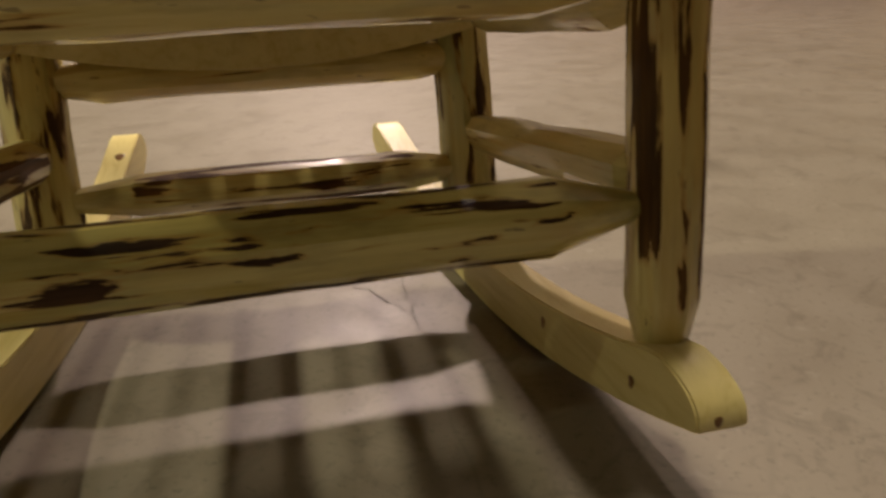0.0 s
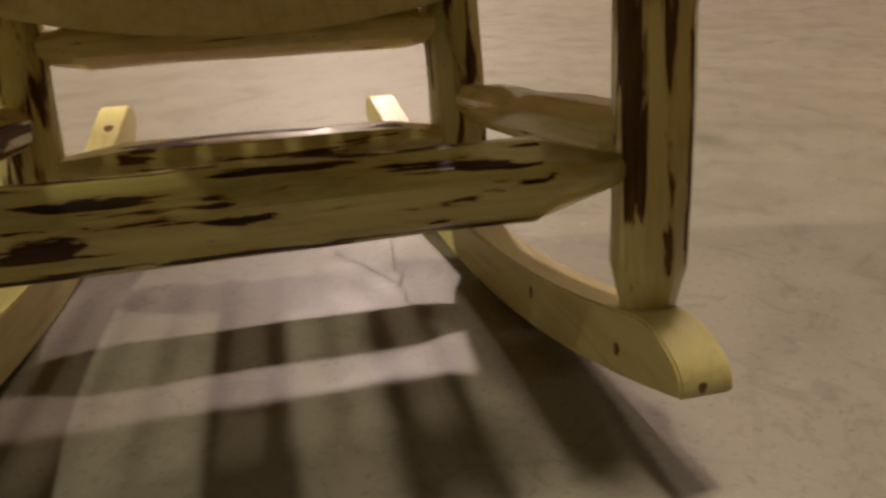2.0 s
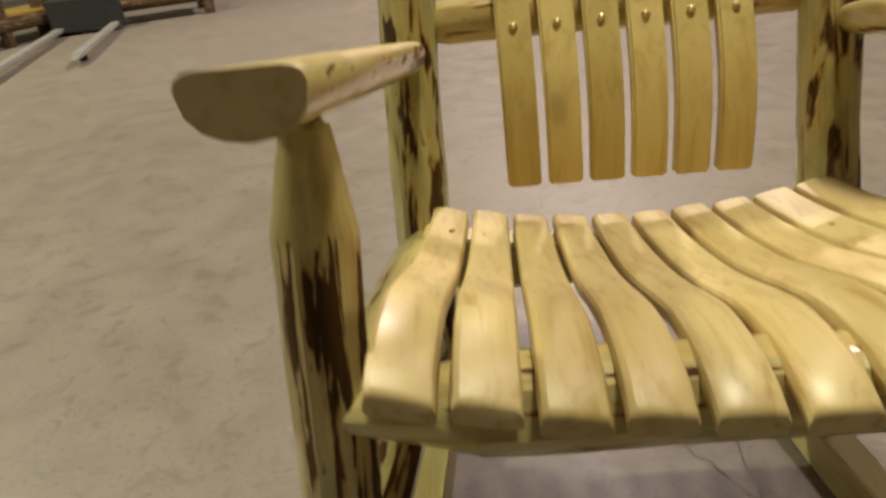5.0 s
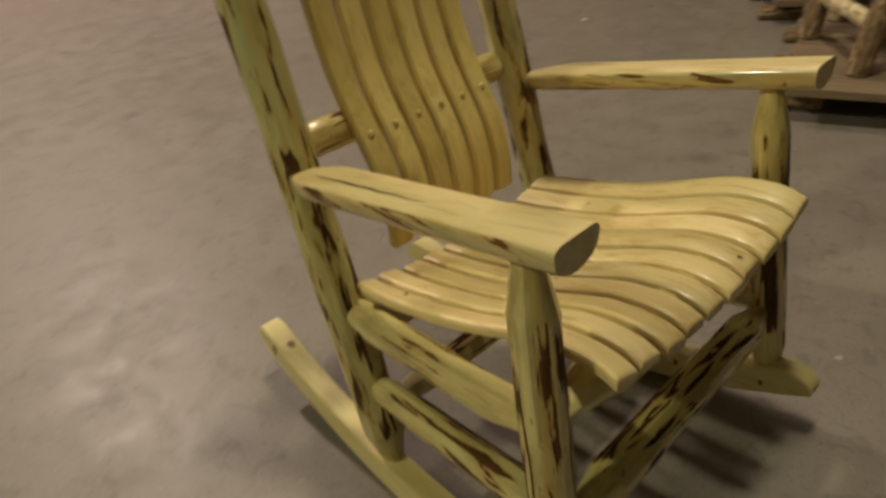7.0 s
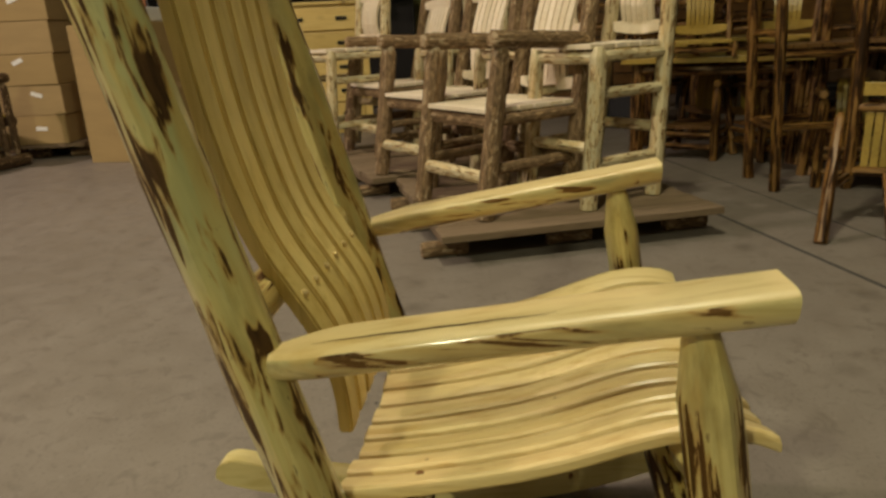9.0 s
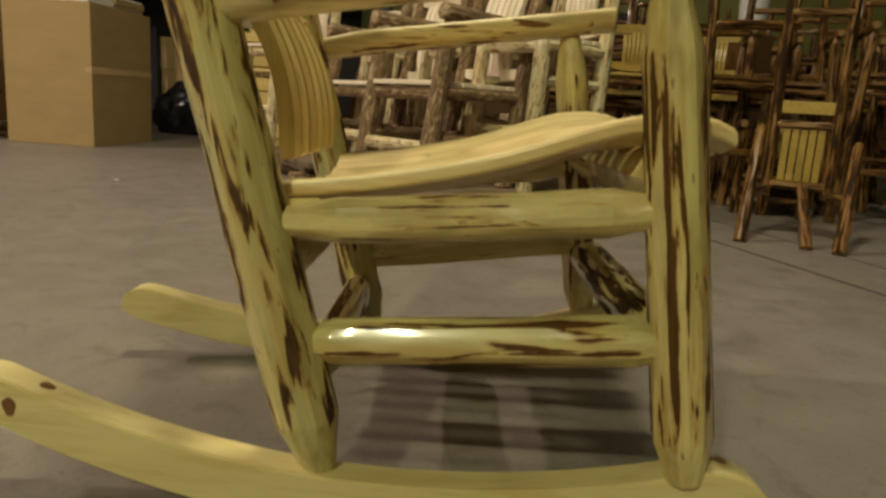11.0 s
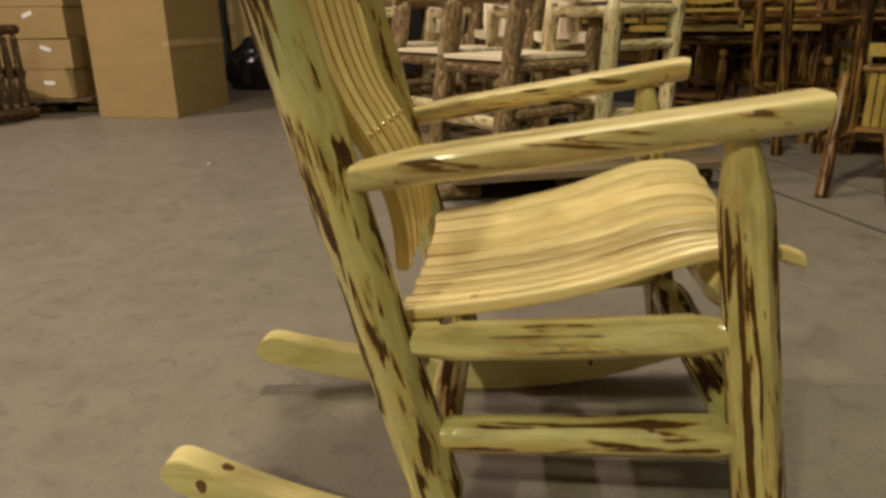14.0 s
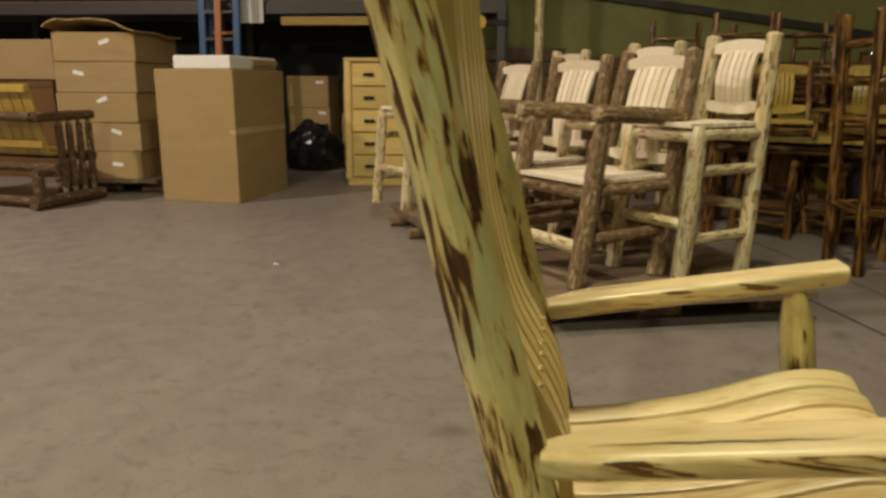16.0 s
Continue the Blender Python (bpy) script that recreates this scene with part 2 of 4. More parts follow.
M_BARK = log_material("bark_on_log", (0.46, 0.355, 0.225), (0.36, 0.26, 0.155), (0.275, 0.18, 0.10), 0.58, 0.2, 0.7, 0.0, across=60, stretch=0.3)
M_OLDBARK = log_material("dark_bark_log", (0.36, 0.27, 0.16), (0.24, 0.165, 0.095), (0.13, 0.082, 0.045), 0.64, 0.1, 0.6, 0.1, stretch=0.3)
M_RAWLOG = log_material("raw_peeled_log", (0.70, 0.60, 0.37), (0.56, 0.45, 0.25), (0.33, 0.22, 0.11), 0.41, 0.35, 0.55, 0.0, stretch=0.25)
M_RAW = plank_material("raw_white_pine", (0.86, 0.75, 0.60), (0.76, 0.63, 0.47), 0.15, 0.6, 0.0)
M_HONEY = plank_material("honey_stained_pine", (0.42, 0.29, 0.06), (0.30, 0.19, 0.035), 0.5, 0.35, 0.3)
M_BROWNLOG = log_material("brown_stained_log", (0.27, 0.145, 0.034), (0.15, 0.072, 0.018), (0.045, 0.022, 0.008), 0.50, 0.0, 0.4, 0.3, soft=0.05)
M_BROWN = plank_material("brown_stained_pine", (0.17, 0.085, 0.025), (0.09, 0.042, 0.013), 0.5, 0.4, 0.3)
M_CHEST = plank_material("yellow_pine_chest", (0.74, 0.55, 0.19), (0.62, 0.42, 0.12), 1.0, 0.4, 0.3, 0)
M_STEEL = plain_material("grey_painted_steel", (0.07, 0.066, 0.06), 0.1, 3, 0.5, 0.2)
M_BLUE = plain_material("blue_fibreglass", (0.03, 0.10, 0.22), 0.1, 5, 0.45)
M_ORANGE = plain_material("orange_steel", (0.45, 0.16, 0.04), 0.1, 5, 0.5)
M_CHIP = plain_material("pale_wood_chip", (0.40, 0.345, 0.27), 0.1, 60, 0.8)
M_YELLOW = plain_material("yellow_plastic", (0.62, 0.42, 0.03), 0.1, 6, 0.4)
M_FORK = plain_material("worn_pale_steel", (0.38, 0.37, 0.35), 0.15, 8, 0.45, 0.4)
M_HAIR = plain_material("hairline_crack", (0.25, 0.214, 0.182), 0.1, 20, 0.8)
M_JOINT = plain_material("dark_joint_filler", (0.06, 0.055, 0.05), 0.1, 20, 0.8)
M_IRON = plain_material("black_iron", (0.02, 0.02, 0.02), 0.1, 20, 0.4, 0.7)
M_BLACK = plain_material("black_upholstery", (0.02, 0.02, 0.022), 0.2, 20, 0.5)


# ---- shape helpers ----
def finish(name, bm, mat, parent=None, label="", smooth=False):
    me = bpy.data.meshes.new(name)
    bm.normal_update()
    bm.to_mesh(me)
    bm.free()
    if smooth:
        me.polygons.foreach_set("use_smooth", [True] * len(me.polygons))
        me.set_sharp_from_angle(angle=radians(26))
    me.materials.append(mat)
    ob = new(name, me)
    if parent is not None:
        ob.parent = parent
    if label:
        ob["label"] = label
    return ob


def part(name, bm, mat, parent, label="", smooth=False):
    return finish(name, bm, mat, parent, label, smooth)


def empty(name, m=None):
    ob = new(name)
    ob.empty_display_size = 0.1
    if m is not None:
        ob.matrix_world = m
    return ob


def box_bm(x0, x1, y0, y1, z0, z1, bevel=0.0, bm=None):
    out = bm or bmesh.new()
    vs = [out.verts.new(p) for p in ((x0, y0, z0), (x1, y0, z0), (x1, y1, z0), (x0, y1, z0), (x0, y0, z1), (x1, y0, z1), (x1, y1, z1), (x0, y1, z1))]
    fs = [(0, 3, 2, 1), (4, 5, 6, 7), (0, 1, 5, 4), (1, 2, 6, 5), (2, 3, 7, 6), (3, 0, 4, 7)]
    faces = [out.faces.new([vs[i] for i in f]) for f in fs]
    if bevel:
        edges = list({e for f in faces for e in f.edges})
        bmesh.ops.bevel(out, geom=edges, offset=bevel, segments=2, profile=0.6, affect="EDGES", clamp_overlap=True)
    return out


def along(p0, p1, roll=0.0):
    """The pose whose local z runs from p0 to p1."""
    p0, p1 = Vector(p0), Vector(p1)
    q = (p1 - p0).to_track_quat("Z", "Y").to_matrix().to_4x4()
    return Matrix.Translation(p0) @ q @ Matrix.Rotation(radians(roll), 4, "Z")


def log_bm(length, r0, r1, tenon0=None, tenon1=None, seed=0, sides=14, rings=18, rough=0.05, bow=0.0):
    """A peeled log along z. tenon: (length of the cone, radius at its end)."""
    bm = bmesh.new()
    rnd = random.Random(seed)
    zs = [length * i / rings for i in range(rings + 1)]
    for ten, at in ((tenon0, 0), (tenon1, 1)):
        if ten:
            z = ten[0] if at == 0 else length - ten[0]
            d = 0.004 if at == 0 else -0.004
            zs += [z, z + d]
    zs = sorted(set(round(z, 5) for z in zs))
    facet = [1 + rnd.uniform(-rough, rough) for _ in range(sides)]
    off = rnd.uniform(0, 100)
    loops = []
    for z in zs:
        k = z / length
        r = r0 + (r1 - r0) * k
        knife = 0.0
        if tenon0 and z < tenon0[0]:
            r = tenon0[1] + (r - tenon0[1]) * (z / tenon0[0]) ** 1.0
            knife = 1.0
        if tenon1 and z > length - tenon1[0]:
            r = tenon1[1] + (r - tenon1[1]) * max(0.0, (length - z) / tenon1[0]) ** 1.0
            knife = 1.0
        ring = []
        for i in range(sides):
            a = 2 * math.pi * (i + 0.25 * math.sin(off)) / sides
            w = noise.noise(Vector((math.cos(a) * 1.4 + off, math.sin(a) * 1.4, z * 9))) * rough * 1.6
            rr = r * (facet[i] * (1 - 0.5 * knife) + 0.5 * knife + w)
            cx = bow * math.sin(math.pi * k) + rough * r * 0.8 * noise.noise(Vector((off, 3, z * 5)))
            cy = rough * r * 0.8 * noise.noise(Vector((7, off, z * 5)))
            ring.append(bm.verts.new((cx + rr * math.cos(a), cy + rr * math.sin(a), z)))
        loops.append(ring)
    for a, b in zip(loops, loops[1:]):
        for i in range(sides):
            bm.faces.new((a[i], a[(i + 1) % sides], b[(i + 1) % sides], b[i]))
    bm.faces.new(loops[0][::-1])
    bm.faces.new(loops[-1])
    ends = [e for e in bm.edges if len(e.link_faces) == 2 and any(len(f.verts) > 4 for f in e.link_faces)]
    bmesh.ops.bevel(bm, geom=ends, offset=min(r0, r1) * 0.12, segments=2, affect="EDGES", clamp_overlap=True)
    kept = bm.verts.layers.float.new("bark")
    low, high = tenon0[0] if tenon0 else 0.004, length - (tenon1[0] if tenon1 else 0.004)
    for v in bm.verts:
        inside = min((v.co.z - low) / 0.045, (high - v.co.z) / 0.045)
        v[kept] = max(0.0, min(1.0, 0.93 + 0.07 * inside)) if inside > 0 else max(0.0, 0.93 + 0.55 * inside)
    return bm


def log(name, parent, p0, p1, r0, r1=None, mat=None, tenon0=None, tenon1=None, seed=0, label="", sides=14, rings=18, rough=0.05, bow=0.0, roll=0.0):
    p0, p1 = Vector(p0), Vector(p1)
    ob = part(name, log_bm((p1 - p0).length, r0, r1 or r0, tenon0, tenon1, seed, sides, rings, rough, bow), mat or M_LOG, parent, label, True)
    for poly in ob.data.polygons:
        if len(poly.vertices) > 4:
            poly.use_smooth = False
    ob.matrix_basis = along(p0, p1, roll)
    return ob


def hew(ob, faces, ridge=1.0):
    """Flat knife faces along a log: each is (direction, depth as a share of the radius, from, to along it)."""
    me = ob.data
    length = max(v.co.z for v in me.vertices)
    turn = ob.matrix_basis.to_3x3().transposed()
    kept = me.attributes["bark"]
    thick = [0.0] * 41
    for v in me.vertices:
        k = round(40 * v.co.z / length)
        thick[k] = max(thick[k], math.hypot(v.co.x, v.co.y))
    for k in range(40):
        thick[k + 1] = thick[k + 1] or thick[k]
    stout = sorted(thick)[30]
    for v in me.vertices:
        if 0.08 < v.co.z / length < 0.92:
            kept.data[v.index].value *= ridge
    for way, depth, start, end in faces:
        n = turn @ Vector(way)
        n.z = 0
        n.normalize()
        for v in me.vertices:
            u = v.co.z / length
            if not start <= u <= end:
                continue
            r = min(stout, thick[round(40 * u)])
            ease = min(1.0, (u - start) / 0.06, (end - u) / 0.06)
            limit = r * (1 - (1 - depth) * ease)
            over = v.co.x * n.x + v.co.y * n.y - limit
            if over > 0:
                v.co -= n * over
                kept.data[v.index].value *= 0.955 / ridge
    me.update()
    me.set_sharp_from_angle(angle=radians(21))


def curve_at(knots, x):
    """Smooth value at x through (x, value) knots in rising x."""
    if x <= knots[0][0]:
        (a, b), (c, d) = knots[:2]
        return b + (d - b) * (x - a) / (c - a)
    if x >= knots[-1][0]:
        (a, b), (c, d) = knots[-2:]
        return d + (d - b) * (x - c) / (c - a)
    for i in range(len(knots) - 1):
        (x0, y0), (x1, y1) = knots[i], knots[i + 1]
        if x0 <= x <= x1:
            xa, ya = knots[i - 1] if i else (2 * x0 - x1, 2 * y0 - y1)
            xb, yb = knots[i + 2] if i + 2 < len(knots) else (2 * x1 - x0, 2 * y1 - y0)
            m0, m1, h = (y1 - ya) / (x1 - xa), (yb - y0) / (xb - x0), x1 - x0
            t = (x - x0) / h
            return (2 * t**3 - 3 * t**2 + 1) * y0 + (t**3 - 2 * t**2 + t) * h * m0 + (3 * t**2 - 2 * t**3) * y1 + (t**3 - t**2) * h * m1


def sweep_bm(sections, bevel=0.0):
    """A solid through quads of four corners each, in order."""
    bm = bmesh.new()
    loops = [[bm.verts.new(p) for p in s] for s in sections]
    n = len(loops[0])
    for a, b in zip(loops, loops[1:]):
        for i in range(n):
            bm.faces.new((a[i], a[(i + 1) % n], b[(i + 1) % n], b[i]))
    bm.faces.new(loops[0][::-1])
    bm.faces.new(loops[-1])
    bmesh.ops.recalc_face_normals(bm, faces=bm.faces)
    if bevel:
        sharp = [e for e in bm.edges if len(e.link_faces) == 2 and e.calc_face_angle(0) > 0.6]
        bmesh.ops.bevel(bm, geom=sharp, offset=bevel, segments=2, affect="EDGES", clamp_overlap=True)
    return bm


# ---- the room ----
def slab(name, x0, x1, y0, y1, z0, z1, mat, label, category):
    ob = finish(name, box_bm(x0, x1, y0, y1, z0, z1), mat)
    return tagged(ob, label, category, kind="structure")


slab("floor", -8, 11, -9, 11, -0.2, 0.0, M_FLOOR, "worn grey-beige concrete warehouse floor with stains", "floor")
slab("ceiling", -8, 11, -9, 11, CEILING, CEILING + 0.2, M_CEIL, "grey roof deck of the warehouse", "ceiling")
slab("wall_east", 9.2, 9.4, -9, 11, 0, CEILING, M_GREEN, "green painted warehouse wall", "wall")
slab("wall_west", -8, -7.8, -9, 11, 0, CEILING, M_GREYWALL, "grey block warehouse wall", "wall")
slab("wall_south", -7.8, 9.2, -9, -8.8, 0, CEILING, M_GREYWALL, "grey block warehouse wall", "wall")
slab("wall_north", -7.8, 9.2, 10.8, 11, 0, CEILING, M_GREYWALL, "grey block warehouse wall", "wall")


def high_bay(x, y, size):
    e = empty("high_bay_lamp", pose(x, y, CEILING - 0.4))
    bm = bmesh.new()
    bmesh.ops.create_cone(bm, cap_ends=False, segments=24, radius1=size * 0.56, radius2=0.12, depth=0.28, matrix=pose(0, 0, 0.14))
    bmesh.ops.solidify(bm, geom=bm.faces[:], thickness=0.006)
    part("reflector", bm, M_STEEL, e, "grey spun metal reflector", True)
    bm = bmesh.new()
    bmesh.ops.create_cone(bm, cap_ends=True, segments=20, radius1=0.10, radius2=0.10, depth=0.12, matrix=pose(0, 0, 0.34))
    part("housing", bm, M_STEEL, e)
    tagged(e, "round grey high-bay lamp hung unseen from the ceiling", "lamp", "ceiling lamps")


# Unseen fixtures; the one at (2.5, 2.5) only houses the added fill.
for lx, ly, lw, ls, lc in LAMPS:
    high_bay(lx, ly, ls)


def joint(x0, y0, x1, y1, half=0.006):
    """A saw-cut joint: a dark filler strip a hair above the slab."""
    d = Vector((x1 - x0, y1 - y0, 0)).normalized()
    n = Vector((-d.y, d.x, 0)) * half
    bm = bmesh.new()
    p, q = Vector((x0, y0, 0.0)), Vector((x1, y1, 0.0))
    low = [bm.verts.new(v - Vector((0, 0, 0.01))) for v in (p - n, q - n, q + n, p + n)]
    top = [bm.verts.new(v + Vector((0, 0, 0.0015))) for v in (p - n, q - n, q + n, p + n)]
    bm.faces.new(top)
    for i in range(4):
        bm.faces.new((low[i], low[(i + 1) % 4], top[(i + 1) % 4], top[i]))
    tagged(finish("floor_joint", bm, M_JOINT), "dark filled joint in the concrete floor", "floor joint", kind="structure")


# Dark bar in place of the shadow edge that slants over the wall.
rail = finish("wall_trim", box_bm(-0.05, 0.02, -4.0, 4.0, -0.05, 0.05, 0.004), M_STEEL)
rail.matrix_world = pose(9.17, -3.2, 1.70, 8.6, 0, 0)
tagged(rail, "dark bar standing in for a slanting shadow edge on the green wall", "wall trim", kind="structure")
joint(3.4, -0.67, -1.0, -1.91, 0.009)
joint(4.2, -0.90, -1.0, -2.24, 0.004)


def floor_crack(x, y, turn, length, seed):
    """A hairline crack that wanders."""
    rnd = random.Random(seed)
    bm = bmesh.new()
    n = int(length / 0.012)
    left, right, a = [], [], radians(turn)
    for i in range(n + 1):
        w = 0.0003 + 0.0003 * rnd.random()
        left.append(bm.verts.new((x - w * math.sin(a), y + w * math.cos(a), 0.0008)))
        right.append(bm.verts.new((x + w * math.sin(a), y - w * math.cos(a), 0.0008)))
        a = radians(turn) + rnd.uniform(-0.75, 0.75)
        x, y = x + 0.012 * math.cos(a), y + 0.012 * math.sin(a)
    for i in range(n):
        bm.faces.new((left[i], right[i], right[i + 1], left[i + 1]))
    bmesh.ops.solidify(bm, geom=bm.faces[:], thickness=0.002)
    tagged(finish("floor_crack", bm, M_HAIR), "hairline crack in the concrete floor", "floor crack", kind="structure")


for x, y, turn, length, seed in ((0.149, 0.0, 95, 0.22, 1), (0.146, 0.05, 125, 0.16, 3)):
    floor_crack(x, y, turn, length, seed)


# ---- the rocking chair ----
chair = empty("rocking_chair")
tagged(chair, "varnished peeled-log rocking chair with slatted seat and back on concrete", "rocking chair")


def rocker_bottom(y, side):
    return (y - 0.075) ** 2 / (2 * (1.15 if side < 0 else 1.45 if y > 0.075 else 1.06))


def rocker(side):
    """One curved runner; the pair draws together towards the back."""
    rows = []
    ys = [-0.345, -0.342, -0.336, -0.328, -0.318, -0.306, -0.292] + [-0.275 + 0.78 * i / 36 for i in range(37)] + [0.518, 0.53, 0.54, 0.548, 0.554, 0.558]
    for y in ys:
        zb = rocker_bottom(y, side)
        reach = 0.014 * max(0.0, y) / 0.55 if side > 0 else 0.0
        top = zb + 0.061
        d0, d1 = y - ys[0], ys[-1] - y
        if d0 < 0.06:
            u = d0 / 0.06
            top = zb + 0.004 + 0.057 * (0.62 * math.sqrt(max(0.0, 1 - (1 - u) ** 2)) + 0.38 * u)
        if d1 < 0.05:
            top = zb + 0.012 + 0.049 * math.sqrt(max(0.0, 1 - ((0.05 - d1) / 0.05) ** 2))
        if d1 < 0.02:
            zb += 0.010 * (1 - d1 / 0.02)
        xo = -(0.333 - 0.081 * (y + 0.34)) if side < 0 else 0.326 - 0.1207 * (y + 0.34)
        xi = xo - side * 0.043
        rows.append([(xo, y + reach, zb), (xi, y + reach, zb), (xi, y + reach, top), (xo, y + reach, top)])
    ob = part("rocker", sweep_bm(rows, 0.006), M_SAWN, chair, "sawn curved pine rocker with brown knots", True)
    return ob


def knot_mark(parent, at, face, size):
    """A dark knot, a hair proud of the wood."""
    bm = bmesh.new()
    bmesh.ops.create_uvsphere(bm, u_segments=12, v_segments=8, radius=size * 0.8)
    for v in bm.verts:
        v.co.z *= 0.12
        v.co.x *= 0.75 + 0.15 * math.sin(3 * math.atan2(v.co.y, v.co.x))
    knot = part("knot", bm, M_KNOT, parent, "dark brown knot", True)
    knot.matrix_basis = along(at, Vector(at) + Vector(face))


for side in (-1, 1):
    runner = rocker(side)
    log("front_leg", chair, (-0.318 if side < 0 else 0.302, -0.257, 0.098), (-0.290 if side < 0 else 0.302, -0.186, 0.612), 0.0310, 0.030, M_LOG, (0.052, 0.019), (0.075, 0.016), 11 + side, rings=26, rough=0.045)
    log("rear_leg", chair, (-0.268 if side < 0 else 0.251, 0.137, 0.052), (side * 0.250, 0.427, 1.12), 0.0365, 0.033, M_REAR, (0.07, 0.016), (0.02, 0.026), 21 + side, rings=36, rough=0.05, bow=0.0)
    rung = log("upper_side_rung", chair, (side * 0.264, 0.198, 0.340), (side * 0.300, -0.222, 0.385), 0.0255, 0.0265, M_LOG_CLEAN, (0.075, 0.013), (0.070, 0.013), 31 + side, rough=0.06, sides=20, rings=24)
    hew(rung, [((side * 0.86, 0, 0.5), 0.86, 0.58, 0.97), ((side * 0.99, 0, 0.06), 0.83, 0.05, 0.60), ((side * 0.55, 0, 0.83), 0.86, 0.04, 0.56)])
    if side < 0:
        rung = log("lower_side_rung", chair, (-0.262, 0.168, 0.207), (-0.302, -0.238, 0.248), 0.0245, 0.0275, M_RUNG, (0.040, 0.014), (0.045, 0.016), 40, rough=0.05, sides=20, rings=24)
        hew(rung, [((-0.88, 0, 0.47), 0.84, 0.08, 0.74), ((-0.75, 0, -0.66), 0.88, 0.05, 0.9), ((-0.3, 0, 0.95), 0.90, 0.3, 0.95)], 1.06)
        marks = [((-0.3100, -0.055, 0.0185), (-1, 0, 0), 0.011), ((-0.2653, 0.494, 0.108), (-1, 0, 0), 0.015), ((-0.243, 0.462, 0.1265), (0, -0.33, 0.94), 0.012), ((-0.308, -0.296, 0.1235), (0, -0.34, 0.94), 0.010)]
    else:
        log("lower_side_rung", chair, (0.260, 0.172, 0.195), (0.298, -0.236, 0.248), 0.0225, 0.029, M_LOG_CLEAN, (0.03, 0.014), (0.022, 0.015), 42, rough=0.09, sides=9)
        marks = [((0.300, -0.3455, 0.092), (0, -1, 0.1), 0.006), ((0.2552, -0.106, 0.054), (-1, 0, 0), 0.010), ((0.2736, -0.262, 0.078), (-1, 0, 0), 0.008)]
    for at, face, size in marks:
        knot_mark(runner, at, face, size)

rung = log("front_rung", chair, (-0.295, -0.241, 0.226), (0.295, -0.241, 0.228), 0.032, 0.031, M_FRUNG, (0.092, 0.006), (0.092, 0.006), 51, rings=34, rough=0.05, sides=20)
hew(rung, [((0, -0.75, 0.66), 0.88, 0.14, 0.55), ((0, -0.98, -0.1), 0.90, 0.45, 0.88), ((0, -0.8, -0.6), 0.90, 0.1, 0.5)], 1.04)
log("rear_lower_rung", chair, (-0.258, 0.160, 0.152), (0.258, 0.160, 0.152), 0.0255, 0.025, M_RUNG, (0.095, 0.011), (0.095, 0.011), 52, rough=0.07, sides=11)
log("rear_upper_rung", chair, (-0.258, 0.198, 0.286), (0.258, 0.198, 0.286), 0.0265, 0.026, M_LOG_CLEAN, (0.068, 0.013), (0.068, 0.013), 53, rough=0.06)
rung = log("seat_front_rail", chair, (-0.295, -0.224, 0.408), (0.295, -0.224, 0.408), 0.036, 0.036, M_LOG_CLEAN, (0.10, 0.016), (0.10, 0.016), 54, rings=30, rough=0.05, sides=20)
hew(rung, [((0, -0.9, 0.4), 0.88, 0.12, 0.6), ((0, -0.95, -0.3), 0.90, 0.3, 0.9)])
log("back_crossbar", chair, (-0.262, 0.303, 0.590), (0.262, 0.303, 0.590), 0.0275, 0.0275, M_LOG_CLEAN, (0.05, 0.016), (0.05, 0.016), 55, rings=20, rough=0.05)
log("top_crossbar", chair, (-0.256, 0.413, 1.03), (0.256, 0.413, 1.03), 0.027, 0.027, M_LOG_CLEAN, (0.05, 0.016), (0.05, 0.016), 56, rings=20, rough=0.05)

SEAT = [(-0.284, 0.470), (-0.250, 0.481), (-0.182, 0.478), (-0.124, 0.461), (-0.078, 0.444), (-0.021, 0.426), (0.035, 0.413), (0.092, 0.402), (0.149, 0.393), (0.202, 0.387)]


def seat_dish(x):
    return 0.034 * (1 - min(1.0, (x / 0.262) ** 2))


